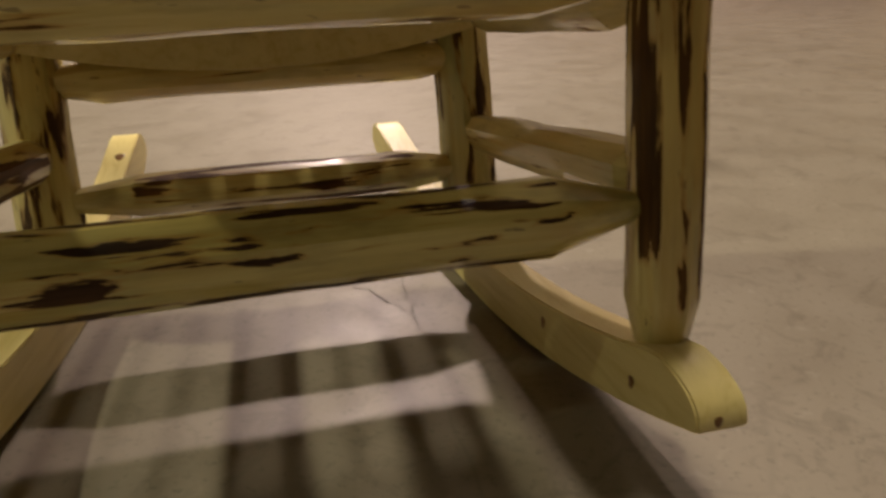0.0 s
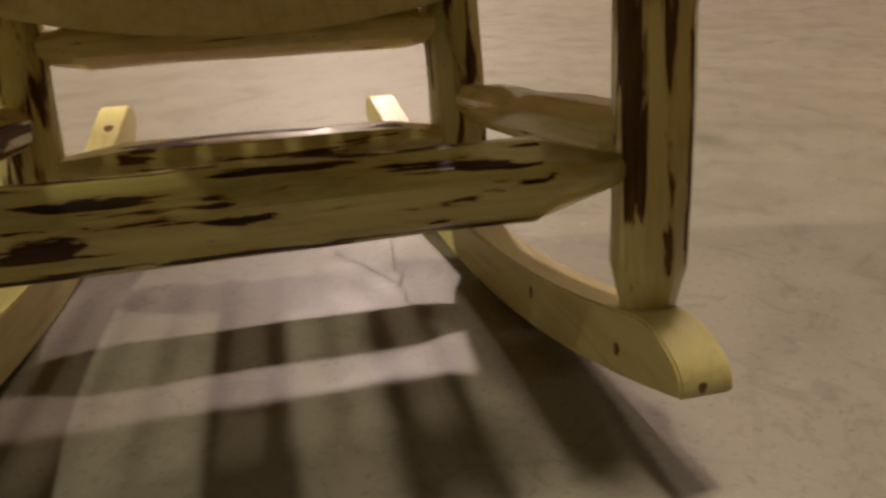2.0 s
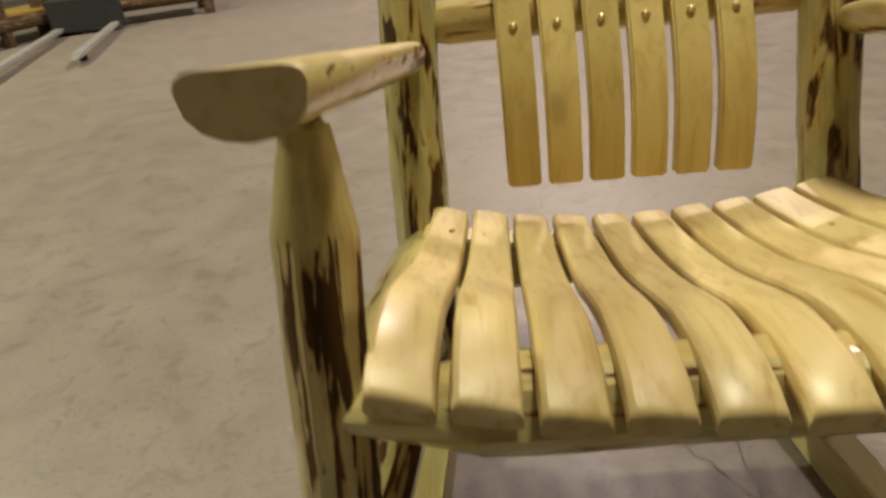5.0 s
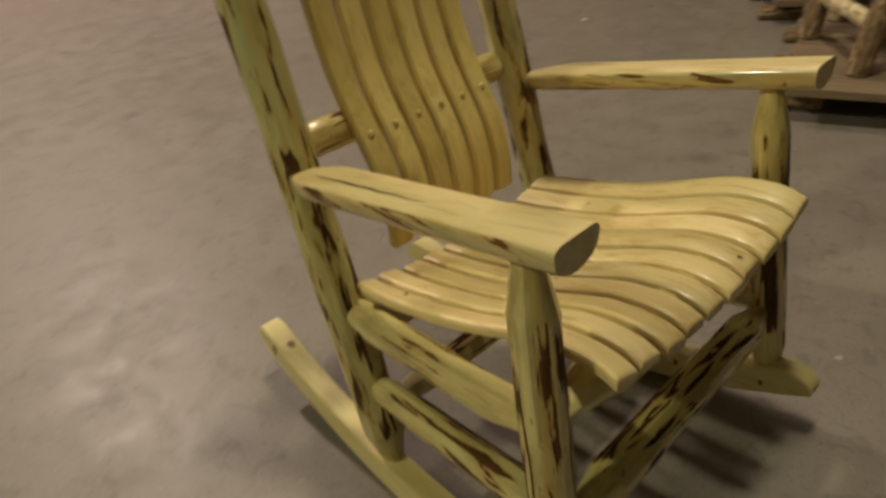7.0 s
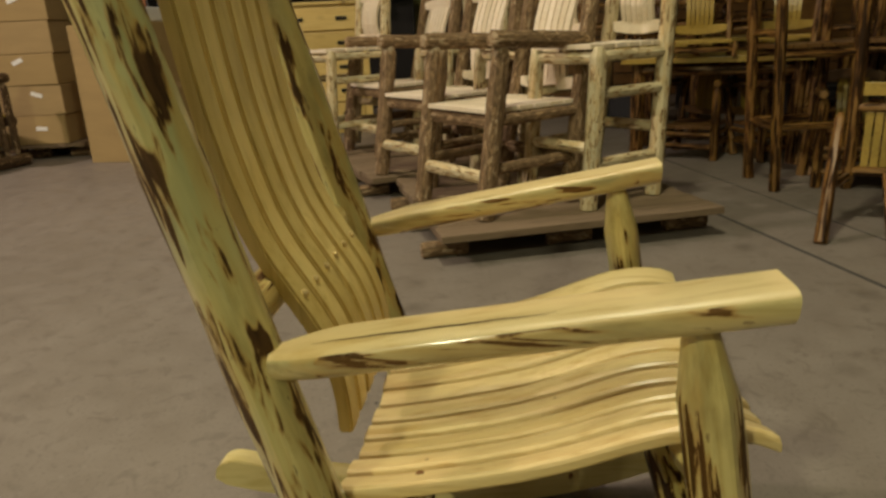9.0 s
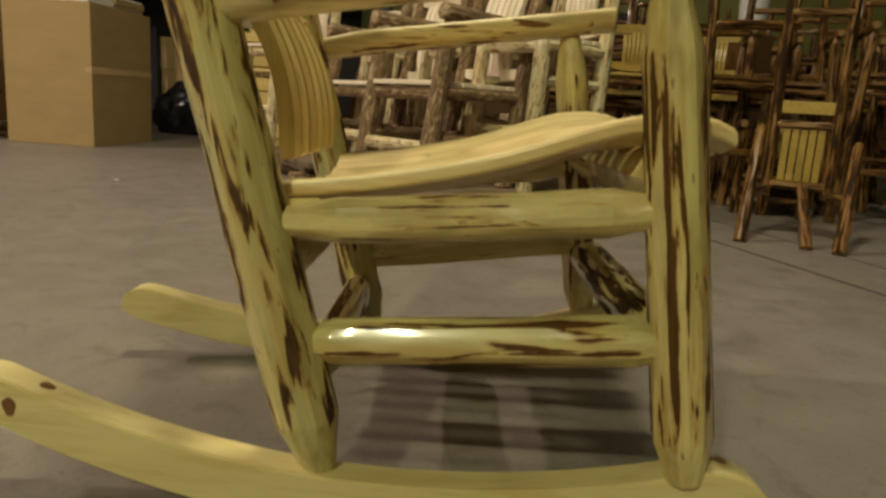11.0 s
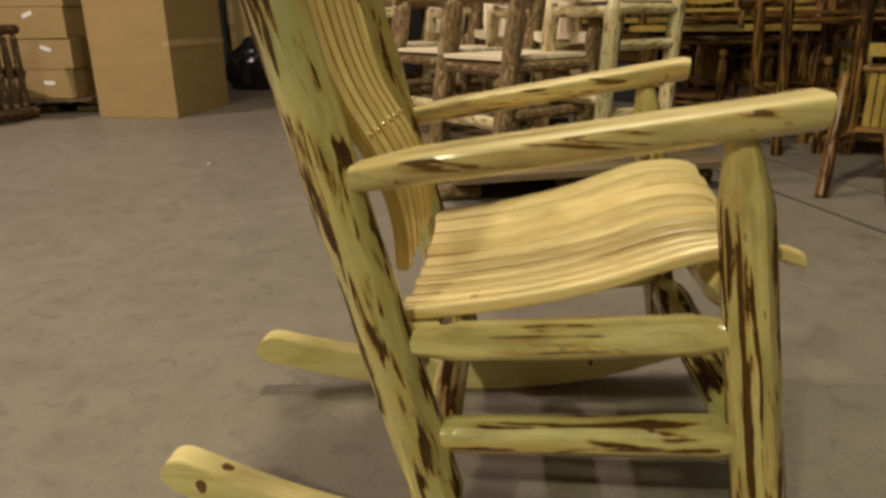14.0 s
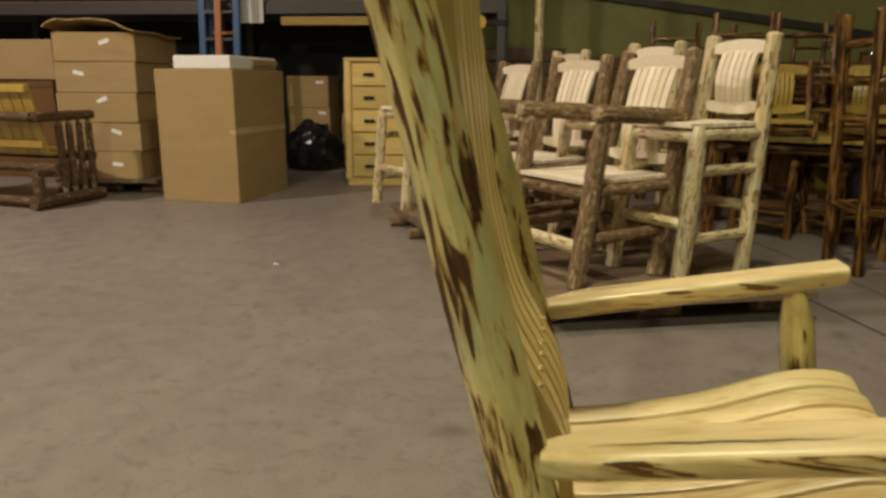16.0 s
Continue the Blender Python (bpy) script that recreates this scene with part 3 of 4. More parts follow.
rows = []
for j in range(13):
    x = -0.258 + 0.043 * j
    top = 0.3705 - seat_dish(x)
    rows.append([(x, 0.148, top - 0.042), (x, 0.196, top - 0.050), (x, 0.196, top - 0.004), (x, 0.148, top)])
part("seat_rear_rail", sweep_bm(rows, 0.003), M_SAWN, chair, "square pine bar under the seat")
rnd = random.Random(5)
for i in range(10):
    rows = []
    n = 22.0
    for j in [0, 0.04, 0.12, 0.24, 0.5] + list(range(1, 23)):
        y = -0.284 + (0.486) * j / n
        half = 0.267 - 0.018 * (j / n)
        pitch = 2 * half / 10
        gap = pitch * (0.17 - 0.035 * min(1.0, j / (n * 0.45)))
        xl, xr = -half + pitch * i + gap / 2, -half + pitch * (i + 1) - gap / 2
        z = curve_at(SEAT, y)
        zl, zr = z - seat_dish(xl), z - seat_dish(xr)
        front = max(0.0, 1 - (y + 0.284) / 0.05)
        th = 0.0185
        nose = 0.0035 * (1 - math.sqrt(1 - max(0.0, 1 - (y + 0.284) / 0.005) ** 2)) + 0.001 * front**2
        zl, zr, th = zl - nose, zr - nose, th - nose
        jit = 0.0025 * math.sin(i * 2.3)
        yy, zm = y + jit, (zl + zr) / 2
        rows.append([(xl + 0.002, yy, zl - th), (xr - 0.002, yy, zr - th), (xr, yy, zr - th + 0.003), (xr, yy, zr - 0.006), (xr - 0.0018, yy, zr - 0.0022), (xr - 0.006, yy, zr), ((xl + xr) / 2, yy, zm + 0.0007), (xl + 0.006, yy, zl), (xl + 0.0018, yy, zl - 0.0022), (xl, yy, zl - 0.006), (xl, yy, zl - th + 0.003)])
    ob = part("seat_slat", sweep_bm(rows, 0.0), M_SLAT, chair, "", True)
    for n, x, y, size in ((0, -0.222, 0.108, 0.0085), (1, -0.186, 0.104, 0.006), (6, 0.078, -0.262, 0.005), (3, -0.07, -0.06, 0.005), (8, 0.176, 0.05, 0.0055)):
        if n == i:
            knot_mark(ob, (x, y, curve_at(SEAT, y) - seat_dish(x) + 0.0003), (0.22 * x / 0.2, 0.2, 1), size)

BACK = [(0.392, 0.203), (0.444, 0.204), (0.494, 0.212), (0.54, 0.228), (0.591, 0.256), (0.637, 0.283), (0.691, 0.305), (0.781, 0.329), (0.853, 0.342), (0.957, 0.356), (1.05, 0.366), (1.13, 0.372)]
for i in range(6):
    rows = []
    w, g = 0.0415, 0.0097
    for j in range(31):
        z = 0.398 + 0.70 * j / 30
        fan = 1 + 0.10 * (z - 0.39)
        xl = (-0.1488 + i * (w + g)) * fan
        xr = xl + w * fan
        y = curve_at(BACK, z)
        dy = curve_at(BACK, z + 0.01) - curve_at(BACK, z - 0.01)
        nx = Vector((0, 0.02, -dy)).normalized() * 0.019
        rows.append([(xl, y, z), (xr, y, z), (xr, y + nx.y, z + nx.z), (xl, y + nx.y, z + nx.z)])
    slat = part("back_slat", sweep_bm(rows, 0.003), M_BACK, chair, "", True)
    bm = bmesh.new()
    xm = (-0.1488 + i * (w + g) + w / 2) * 1.02
    bmesh.ops.create_uvsphere(bm, u_segments=10, v_segments=6, radius=0.0055, matrix=pose(xm, 0.2525, 0.586))
    part("screw_head", bm, M_SCREW, slat, "small brass screw head", True)


def arm(side):
    """A split log: flat on top, round below, pointed at the back."""
    rows = []
    n = 26
    for j in range(n + 1):
        k = j / n
        y = 0.250 - 0.507 * k
        xc = side * (0.268 + 0.034 * k)
        half = 0.0395 - 0.003 * k
        deep = 0.041
        top = 0.581 + 0.080 * k
        tip = max(0.0, 1 - (0.250 - y) / 0.075)
        half *= 1 - 0.46 * tip**1.7
        deep *= 1 - 0.18 * tip**1.5
        top -= 0.006 * tip
        ring = [(xc - half, y, top - 0.010), (xc - half + 0.002, y, top - 0.0045), (xc - half + 0.007, y, top - 0.001), (xc - half + 0.013, y, top)]
        ring += [(2 * xc - px, py, pz) for px, py, pz in ring[::-1]]
        for a in range(1, 8):
            t = math.pi * a / 8
            ring.append((xc + half * math.cos(t), y, top - 0.010 - (deep - 0.010) * math.sin(t) ** 0.8))
        rows.append(ring)
    ob = part("armrest", sweep_bm(rows, 0.0), M_ARM, chair, "split-log armrest with a flat top", True)
    ob.data.set_sharp_from_angle(angle=radians(60))
    ob.data.materials.append(M_ARM_SIDE)
    kept = ob.data.attributes.new("bark", "FLOAT", "POINT")
    kept.data.foreach_set("value", [1.0 if -0.235 < v.co.y < 0.20 else 0.0 for v in ob.data.vertices])
    for p in ob.data.polygons:
        if p.normal.z < 0.35 and len(p.vertices) == 4:
            p.material_index = 1
    return ob


for side in (-1, 1):
    arm(side)



def crack(ob, path, width):
    """A dark drying crack along the arm's flat top."""
    bm = bmesh.new()
    n = len(path) - 1
    left, right = [], []
    for i, (x, y, z) in enumerate(path):
        w = width * math.sin(math.pi * (0.04 + 0.92 * i / n)) / 2
        left.append(bm.verts.new((x - w, y, z + 0.0006)))
        right.append(bm.verts.new((x + w, y, z + 0.0006)))
    for i in range(n):
        bm.faces.new((left[i], right[i], right[i + 1], left[i + 1]))
    bmesh.ops.solidify(bm, geom=bm.faces[:], thickness=0.0005)
    part("drying_crack", bm, M_CRACK, ob, "dark drying crack in the wood")


for ob in [c for c in chair.children if c.name.startswith("armrest")]:
    side = -1 if ob.data.vertices[0].co.x < 0 else 1
    path = []
    for i in range(15):
        y = 0.200 - (0.25 if side < 0 else 0.13) * i / 14
        k = (0.250 - y) / 0.507
        path.append((side * (0.268 + 0.034 * k) + 0.012 * side + 0.0012 * math.sin(i * 1.9), y, 0.581 + 0.080 * k - 0.006 * max(0.0, 1 - (0.250 - y) / 0.075)))
    crack(ob, path, 0.0042)
# ---- stored goods ----
STORE = 1.0525
TURN = 1.86


def spot(x, y, z=0, rx=0, ry=0, rz=0):
    """A pose in the store behind the chair, whose grid is turned a little against the floor's."""
    p = Matrix.Rotation(radians(TURN), 4, "Z") @ Vector(((x + 0.98) * STORE, (y - 0.299) * STORE, 0))
    return pose(p.x - 0.966, p.y + 0.253, z, rx, ry, rz + TURN)


def carton_parts(e, w, d, h, mat, tape=True, sticker=None):
    part("body", box_bm(-w / 2, w / 2, -d / 2, d / 2, 0, h, 0.005), mat, e)
    if tape:
        part("tape", box_bm(-0.03, 0.03, -d / 2 - 0.0025, -d / 2 + 0.001, h * 0.75, h - 0.01), M_TAPE, e, "strip of clear tape")
    if sticker:
        ob = part("paper_label", box_bm(-0.045, 0.045, -0.0012, 0.0008, -0.017, 0.017), M_PAPER, e, "small white paper label")
        ob.matrix_basis = pose(sticker[0], -d / 2 - 0.0028, sticker[1], 0, sticker[2], 0)


def carton(m, w, d, h, mat, label, group="", tape=True, sticker=None):
    e = empty("cardboard_box", m)
    carton_parts(e, w, d, h, mat, tape, sticker)
    return tagged(e, label, "cardboard box", group)


# the tall box in front: its near corner points at the rocking chair
tall = empty("cardboard_box", pose(4.38, 2.73, 0, 0, 0, -4))
part("body", box_bm(0, 0.91, 0, 0.69, 0, 1.06, 0.006), M_CARD, tall)
part("tape", box_bm(0.0, 0.91, -0.0025, 0.001, 0.55, 0.60), M_TAPE, tall, "band of clear packing tape")
part("tape", box_bm(-0.0025, 0.001, 0.0, 0.05, 0.56, 0.59), M_TAPE, tall, "end of clear packing tape")
part("flap", box_bm(0.004, 0.906, 0.004, 0.342, 1.06, 1.065), M_CARD2, tall)
part("flap", box_bm(0.004, 0.906, 0.350, 0.686, 1.06, 1.065), M_CARD2, tall)
tagged(tall, "tall plain brown cardboard box standing on the floor", "cardboard box")
foam = empty("foam_tray", pose(4.43, 2.75, 1.066, 0, 0, -4))
part("slab", box_bm(0, 0.82, 0.02, 0.52, 0, 0.105, 0.012), M_PAPER, foam)
part("torn_strip", box_bm(0.35, 0.80, -0.004, 0.018, 0.03, 0.085, 0.008), M_CARD2, foam, "torn cardboard strip")
tagged(foam, "flat white foam packing tray on the tall box", "packaging")


def pallet(m, w, d):
    """A timber platform: close deck boards on round log blocks."""
    e = empty("pallet", m)
    n = int(w / 0.135)
    for i in range(n):
        x = i * w / n
        part("deck_board", box_bm(x, x + w / n * 0.985, 0.006 * (i % 3), d - 0.008 * (i * 2 % 3), 0.098, 0.128, 0.003), M_PALLET, e)
    for k in range(3):
        y = 0.02 + (d - 0.13) * k / 2
        part("bearer", box_bm(0.12, w - 0.02, y, y + 0.09, 0.066, 0.098, 0.003), M_PALLET, e)
        for j in range(3):
            x = 0.16 + (w - 0.36) * j / 2
            log("block", e, (x, y - 0.03, 0.033), (x, y + 0.165, 0.033), 0.033, None, M_BARK, seed=60 + j, sides=10, rings=3)
    return tagged(e, "worn brown timber platform on short log blocks", "pallet", "pallets")


# stack of five boxes on a pallet
pallet(pose(4.70, 3.64, 0, 0, 0, 8.6), 1.05, 0.88)
levels = [0.131, 0.37, 0.62, 0.87, 1.125, 1.365]
stickers = [(0.14, 0.13, 4), (0.14, 0.17, 20), (0.05, 0.19, -22), (-0.14, 0.16, 14), (0.09, 0.16, -20)]
for k in range(5):
    tall_one = levels[k + 1] - levels[k] - 0.003
    carton(pose(5.12 + 0.006 * (k % 2), 4.17 - 0.006 * k, levels[k] + 0.0005 * k, 0, 0, -82 + 0.7 * math.sin(k * 2)), 0.69, 0.95, tall_one, M_CARD2 if k % 2 else M_CARD, "brown cardboard box in a stack on a pallet" if k < 4 else "torn brown cardboard box on top of a stack", "stacked boxes", False, stickers[k])


def torn_lid(m, w, d, label):
    """A thick cardboard lid, humped in the middle, its front edge curling up and torn."""
    rnd = random.Random(9)
    bm = bmesh.new()
    n, k = 16, 12
    top, low = [], []
    for i in range(n + 1):
        u = i / n
        torn = 0.05 * rnd.random()
        a, b = [], []
        for j in range(k + 1):
            v = j / k
            z = 0.075 * math.sin(math.pi * min(1, u * 1.15)) * (1 - 0.5 * v) + 0.045 * max(0, 0.25 - v) * 4 * (0.6 + 0.4 * math.sin(u * 11))
            z += 0.008 * math.sin(u * 17 + v * 9)
            x, y = w * (u - 0.5), -d / 2 + d * v - (torn if j == 0 else 0)
            a.append(bm.verts.new((x, y, z + 0.012)))
            b.append(bm.verts.new((x, y, z)))
        top.append(a)
        low.append(b)
    for i in range(n):
        for j in range(k):
            bm.faces.new((top[i][j], top[i + 1][j], top[i + 1][j + 1], top[i][j + 1]))
            bm.faces.new((low[i][j + 1], low[i + 1][j + 1], low[i + 1][j], low[i][j]))
    for i in range(n):
        for j in (0, k):
            bm.faces.new((low[i][j], low[i + 1][j], top[i + 1][j], top[i][j]))
    for j in range(k):
        for i in (0, n):
            bm.faces.new((low[i][j], low[i][j + 1], top[i][j + 1], top[i][j]))
    bmesh.ops.recalc_face_normals(bm, faces=bm.faces[:])
    ob = finish("box_lid", bm, M_CARD2, None, "", True)
    ob.matrix_world = m
    return tagged(ob, label, "box lid")


torn_lid(pose(5.13, 4.15, 1.368, 0, 0, -82), 0.76, 1.06, "torn and humped cardboard lid lying on a box stack")
under = empty("cardboard_box", pose(5.90, 5.62, 0, 0, 0, -90))
part("body", box_bm(-0.45, 0.45, -0.35, 0.35, 0, 0.975, 0.006), M_BROWN, under)
part("lid", box_bm(-0.46, 0.46, -0.36, 0.36, 0.90, 0.98, 0.006), M_BROWN, under)
tagged(under, "tall dark brown box behind the bench", "cardboard box")
carton(pose(5.88, 5.60, 0.981, 0, 0, -88), 0.94, 0.74, 0.38, M_CARD2, "pale brown cardboard box on a dark box", tape=False)


# large pale box on a pallet, far along the rack
pallet(spot(4.65, 6.49, 0, 0, 0, 133), 1.75, 1.0)
big = empty("cardboard_box", spot(4.71, 6.585, 0.13, 0, 0, 133))
part("body", box_bm(0, 1.66, -0.85, 0, 0, 1.25, 0.006), M_CARD2, big)
part("tape", box_bm(0.80, 0.86, -0.002, 0.0025, 0.30, 1.24), M_TAPE, big, "strip of clear tape")
tagged(big, "large pale cardboard box standing on a pallet", "cardboard box")


# ---- log seats ----
def log_seat(name, m, seat, back, w, d, frame, slats, arms, label, category, group, seed=0, r=0.036, open_back=False, trim=None, rake=0.15, lean=0.01, splay=1.0, rungs=None, low_rung=None, taper=0.98):
    """A log chair or stool facing its own -y: legs, rungs, slatted seat and back."""
    e = empty(name, m)
    hw = w / 2
    arm_z = seat + 0.25
    def back_y(z):
        return d / 2 - rake * 0.25 + rake * z / back - 0.005

    def back_x(z):
        return hw * (splay + (taper - splay) * z / back)

    def front_y(z):
        return -d / 2 + lean * z / 0.7

    sides = dict(sides=9, rings=9, rough=0.06)
    for s in (-1, 1):
        top = arm_z if arms else seat - 0.01
        log("front_leg", e, (s * hw * splay, -d / 2, 0), (s * hw, front_y(top), top), r, r * 0.95, frame, None, (0.04, r * 0.5), seed + 1 + s, **sides)
        log("rear_leg", e, (s * hw * splay, d / 2 - rake * 0.25, 0), (s * hw * taper, d / 2 + rake * 0.75, back), r * 0.98, r * 0.92, frame, None, (0.012, r * 0.75), seed + 4 + s, sides=9, rings=12, rough=0.06)
        for z in rungs or (seat - 0.05, seat * 0.45):
            log("side_rung", e, (s * hw, front_y(z), z), (s * back_x(z), back_y(z), z), r * 0.62, None, frame, (0.03, r * 0.4), (0.03, r * 0.4), seed + 7 + s, **sides)
        if arms:
            log("armrest", e, (s * (hw + 0.01), front_y(arm_z) - 0.06, arm_z + 0.02), (s * (back_x(arm_z) + 0.012), back_y(arm_z), arm_z - 0.005), r * 0.9, None, frame, (0.012, r * 0.7), (0.03, r * 0.5), seed + 10 + s, **sides)
    for z, y in ((seat * 0.38, front_y(seat * 0.38)), (seat * 0.45, back_y(seat * 0.45)), (seat - 0.055, front_y(seat))):
        log("cross_rung", e, (-hw, y, z), (hw, y, z), r * 0.7, None, (low_rung or frame) if z == seat * 0.38 else frame, (0.04, r * 0.4), (0.04, r * 0.4), seed + 13, **sides)
    n = 6
    for i in range(n):
        deep = back_y(seat) - front_y(seat) + 0.03
        y0 = front_y(seat) - 0.03 + i * deep / n
        part("seat_slat", box_bm(-hw + 0.02, hw - 0.02, y0, y0 + deep / n * 0.9, seat - 0.02, seat, 0.003), trim or slats, e)

    low, high = seat + 0.075, back - 0.075
    for z, tall, up in ((low, 0.07, -1), (high, 0.075, 1)):
        if open_back:
            z = z + up * 0.02 - (0.10 if up > 0 else 0)
            log("back_rung", e, (-back_x(z), back_y(z), z), (back_x(z), back_y(z), z), r * 0.7, None, frame, (0.04, r * 0.4), (0.04, r * 0.4), seed + 16, **sides)
            continue
        rows = []
        for i in range(13):
            u = i / 12
            x = (2 * u - 1) * (back_x(z) - 0.015)
            arc = math.sin(math.pi * u) ** 0.6
            z0, z1 = z - up * tall * 0.15, z + up * tall * (0.40 + 0.32 * arc)
            z0, z1 = min(z0, z1), max(z0, z1)
            y = back_y(z) + 0.018 * arc
            rows.append([(x, y - 0.016, z0), (x, y + 0.016, z0), (x, y + 0.016, z1), (x, y - 0.016, z1)])
        part("back_rail", sweep_bm(rows, 0.004), trim or slats, e)
    span = w * (0.45 if taper > 0.9 else 0.50)
    m_slats = 0 if open_back else 6
    for i in range(m_slats):
        x = -span / 2 + span * (i + 0.5) / m_slats
        g = span / m_slats * 0.40
        rows = []
        for j in range(7):
            z = low - 0.01 + (high - low + 0.02) * j / 6
            y = back_y(z) + 0.012 - 0.03 * math.sin(math.pi * j / 6)
            fan = 1 + 0.05 * (j / 6)
            rows.append([((x - g) * fan, y - 0.009, z), ((x + g) * fan, y - 0.009, z), ((x + g) * fan, y + 0.009, z), ((x - g) * fan, y + 0.009, z)])
        part("back_slat", sweep_bm(rows), slats, e)
    return tagged(e, label, category, group)


# loaded pallets: rows of unfinished chairs, all facing the same way
for x, y, turn in ((1.66, 0.28, 18), (2.82, 0.78, 29)):
    a = radians(turn)
    pallet(pose(x + 1.22 * math.sin(a), y - 1.22 * math.cos(a), 0, 0, 0, turn), 1.22, 1.22)

PALLET_TOP = 0.128
FACING = 219.7
first = None
for x, y, turn in ((2.25, 0.077, 0), (2.93, 0.394, 2), (3.84, 0.80, -2)):
    m = pose(x, y, PALLET_TOP, 0, 0, FACING + turn)
    if first is None:
        first = log_seat("log_armchair", m, 0.45, 0.99, 0.48, 0.52, M_BARK, M_RAW, True, "unfinished armchair of bark-on logs with white pine slats", "chair", "armchairs on pallets", 100, 0.040, rake=0.20, lean=0.11, low_rung=M_RAWLOG, taper=0.80)
    else:
        copy_thing(first, m)

stool = None
for x, y, turn in ((2.32, -0.36, 0), (2.93, -0.08, 3), (3.88, 0.38, -3), (3.90, 1.17, 4)):
    m = pose(x, y, PALLET_TOP, 0, 0, FACING + turn)
    if stool is None:
        stool = log_seat("log_bar_stool", m, 0.68, 1.06, 0.37, 0.44, M_RAWLOG, M_RAW, False, "unfinished peeled-log bar stool with white slatted back", "bar stool", "bar stools on pallets", 140, 0.037, rake=0.12, lean=0.06, splay=1.05, rungs=(0.63, 0.48, 0.19), taper=0.84)
    else:
        copy_thing(stool, m)

# brown finished chairs and stools, packed close
low_chair = None
for x, y, turn in ((2.75, -1.78, 250), (2.5, -2.75, 262), (2.95, -2.9, 258), (2.3, -3.0, 265)):
    m = spot(x, y, 0, 0, 0, turn)
    if low_chair is None:
        low_chair = log_seat("low_brown_log_chair", m, 0.22, 0.60, 0.34, 0.36, M_BROWNLOG, M_HONEY, True, "low brown log armchair with small honey-coloured slat panel", "chair", "low brown chairs", 180, 0.028, False, M_BROWN, rake=0.2)
    else:
        copy_thing(low_chair, m)
tall_brown = None
for x, y, turn in ((3.02, -1.92, 252), (2.52, -2.28, 250), (3.78, -2.45, 240), (3.25, -2.3, 250), (3.7, -2.75, 255), (3.35, -3.3, 250), (2.7, -3.65, 262), (4.3, -3.3, 250)):
    m = spot(x, y, 0, 0, 0, turn)
    if tall_brown is None:
        tall_brown = log_seat("brown_log_bar_stool", m, 0.74, 1.34, 0.42, 0.36, M_BROWNLOG, M_BROWN, True, "tall dark brown log bar stool with open back", "bar stool", "brown bar stools", 210, 0.027, True, splay=1.3)
    else:
        copy_thing(tall_brown, m)

log_seat("brown_log_bar_stool", pose(3.03, -1.52, 0, 0, 0, 4), 0.74, 1.33, 0.35, 0.38, M_BROWNLOG, M_BROWN, True, "upright dark brown log bar stool beside a table", "bar stool", "brown bar stools", 215, 0.030, True, rake=0.06)

def panel_chair():
    """A brown chair on slanting legs: tall posts with a small honey-coloured slat panel low between them."""
    e = empty("brown_log_chair", pose(2.05, -1.48, 0))
    rod = dict(sides=9, rings=9, rough=0.06)
    left, right = (0.20, 0.03), (0.10, -0.20)
    for (x, y), foot, top in ((left, (-0.15, 0.26), (0.15, 0.11, 0.48)), (right, (-0.33, -0.06), (0.05, -0.28, 0.43))):
        log("slanting_leg", e, (*foot, 0), top, 0.027, 0.023, M_BROWNLOG, None, (0.03, 0.013), 401, **rod)
        log("post", e, (x, y, 0.17), (x + 0.02, y, 1.28), 0.024, 0.022, M_BROWNLOG, None, (0.012, 0.016), 404, sides=9, rings=14, rough=0.06)
        log("side_rung", e, (foot[0] * 0.55 + top[0] * 0.45, foot[1] * 0.55 + top[1] * 0.45, 0.20), (x, y, 0.20), 0.019, None, M_BROWNLOG, None, None, 407, **rod)
    log("centre_leg", e, (-0.25, 0.03, 0), (0.05, -0.06, 0.23), 0.025, 0.022, M_BROWNLOG, None, None, 410, **rod)
    log("seat_rail", e, (*left, 0.225), (*right, 0.225), 0.021, None, M_BROWNLOG, (0.03, 0.012), (0.03, 0.012), 411, **rod)
    log("top_rail", e, (*left, 0.495), (*right, 0.495), 0.020, None, M_BROWNLOG, (0.03, 0.012), (0.03, 0.012), 412, **rod)
    log("upper_rung", e, (*left, 0.98), (*right, 0.98), 0.018, None, M_BROWNLOG, (0.03, 0.012), (0.03, 0.012), 413, **rod)
    turn = math.degrees(math.atan2(left[1] - right[1], left[0] - right[0]))
    for i in range(5):
        u = 0.22 + 0.14 * i
        slat = part("panel_slat", box_bm(-0.0145, 0.0145, -0.006, 0.006, 0.245, 0.478, 0.002), M_HONEY, e, "honey-coloured slat")
        slat.matrix_basis = pose(right[0] + (left[0] - right[0]) * u, right[1] + (left[1] - right[1]) * u, 0, 0, 0, turn)
    board = part("back_board", box_bm(0.02, 0.23, -0.008, 0.008, 0.545, 0.60, 0.003), M_HONEY, e, "honey-coloured board")
    board.matrix_basis = pose(*right, 0, 0, 0, turn)
    return tagged(e, "brown log chair with slanting legs and honey slat panel", "chair")


panel_chair()



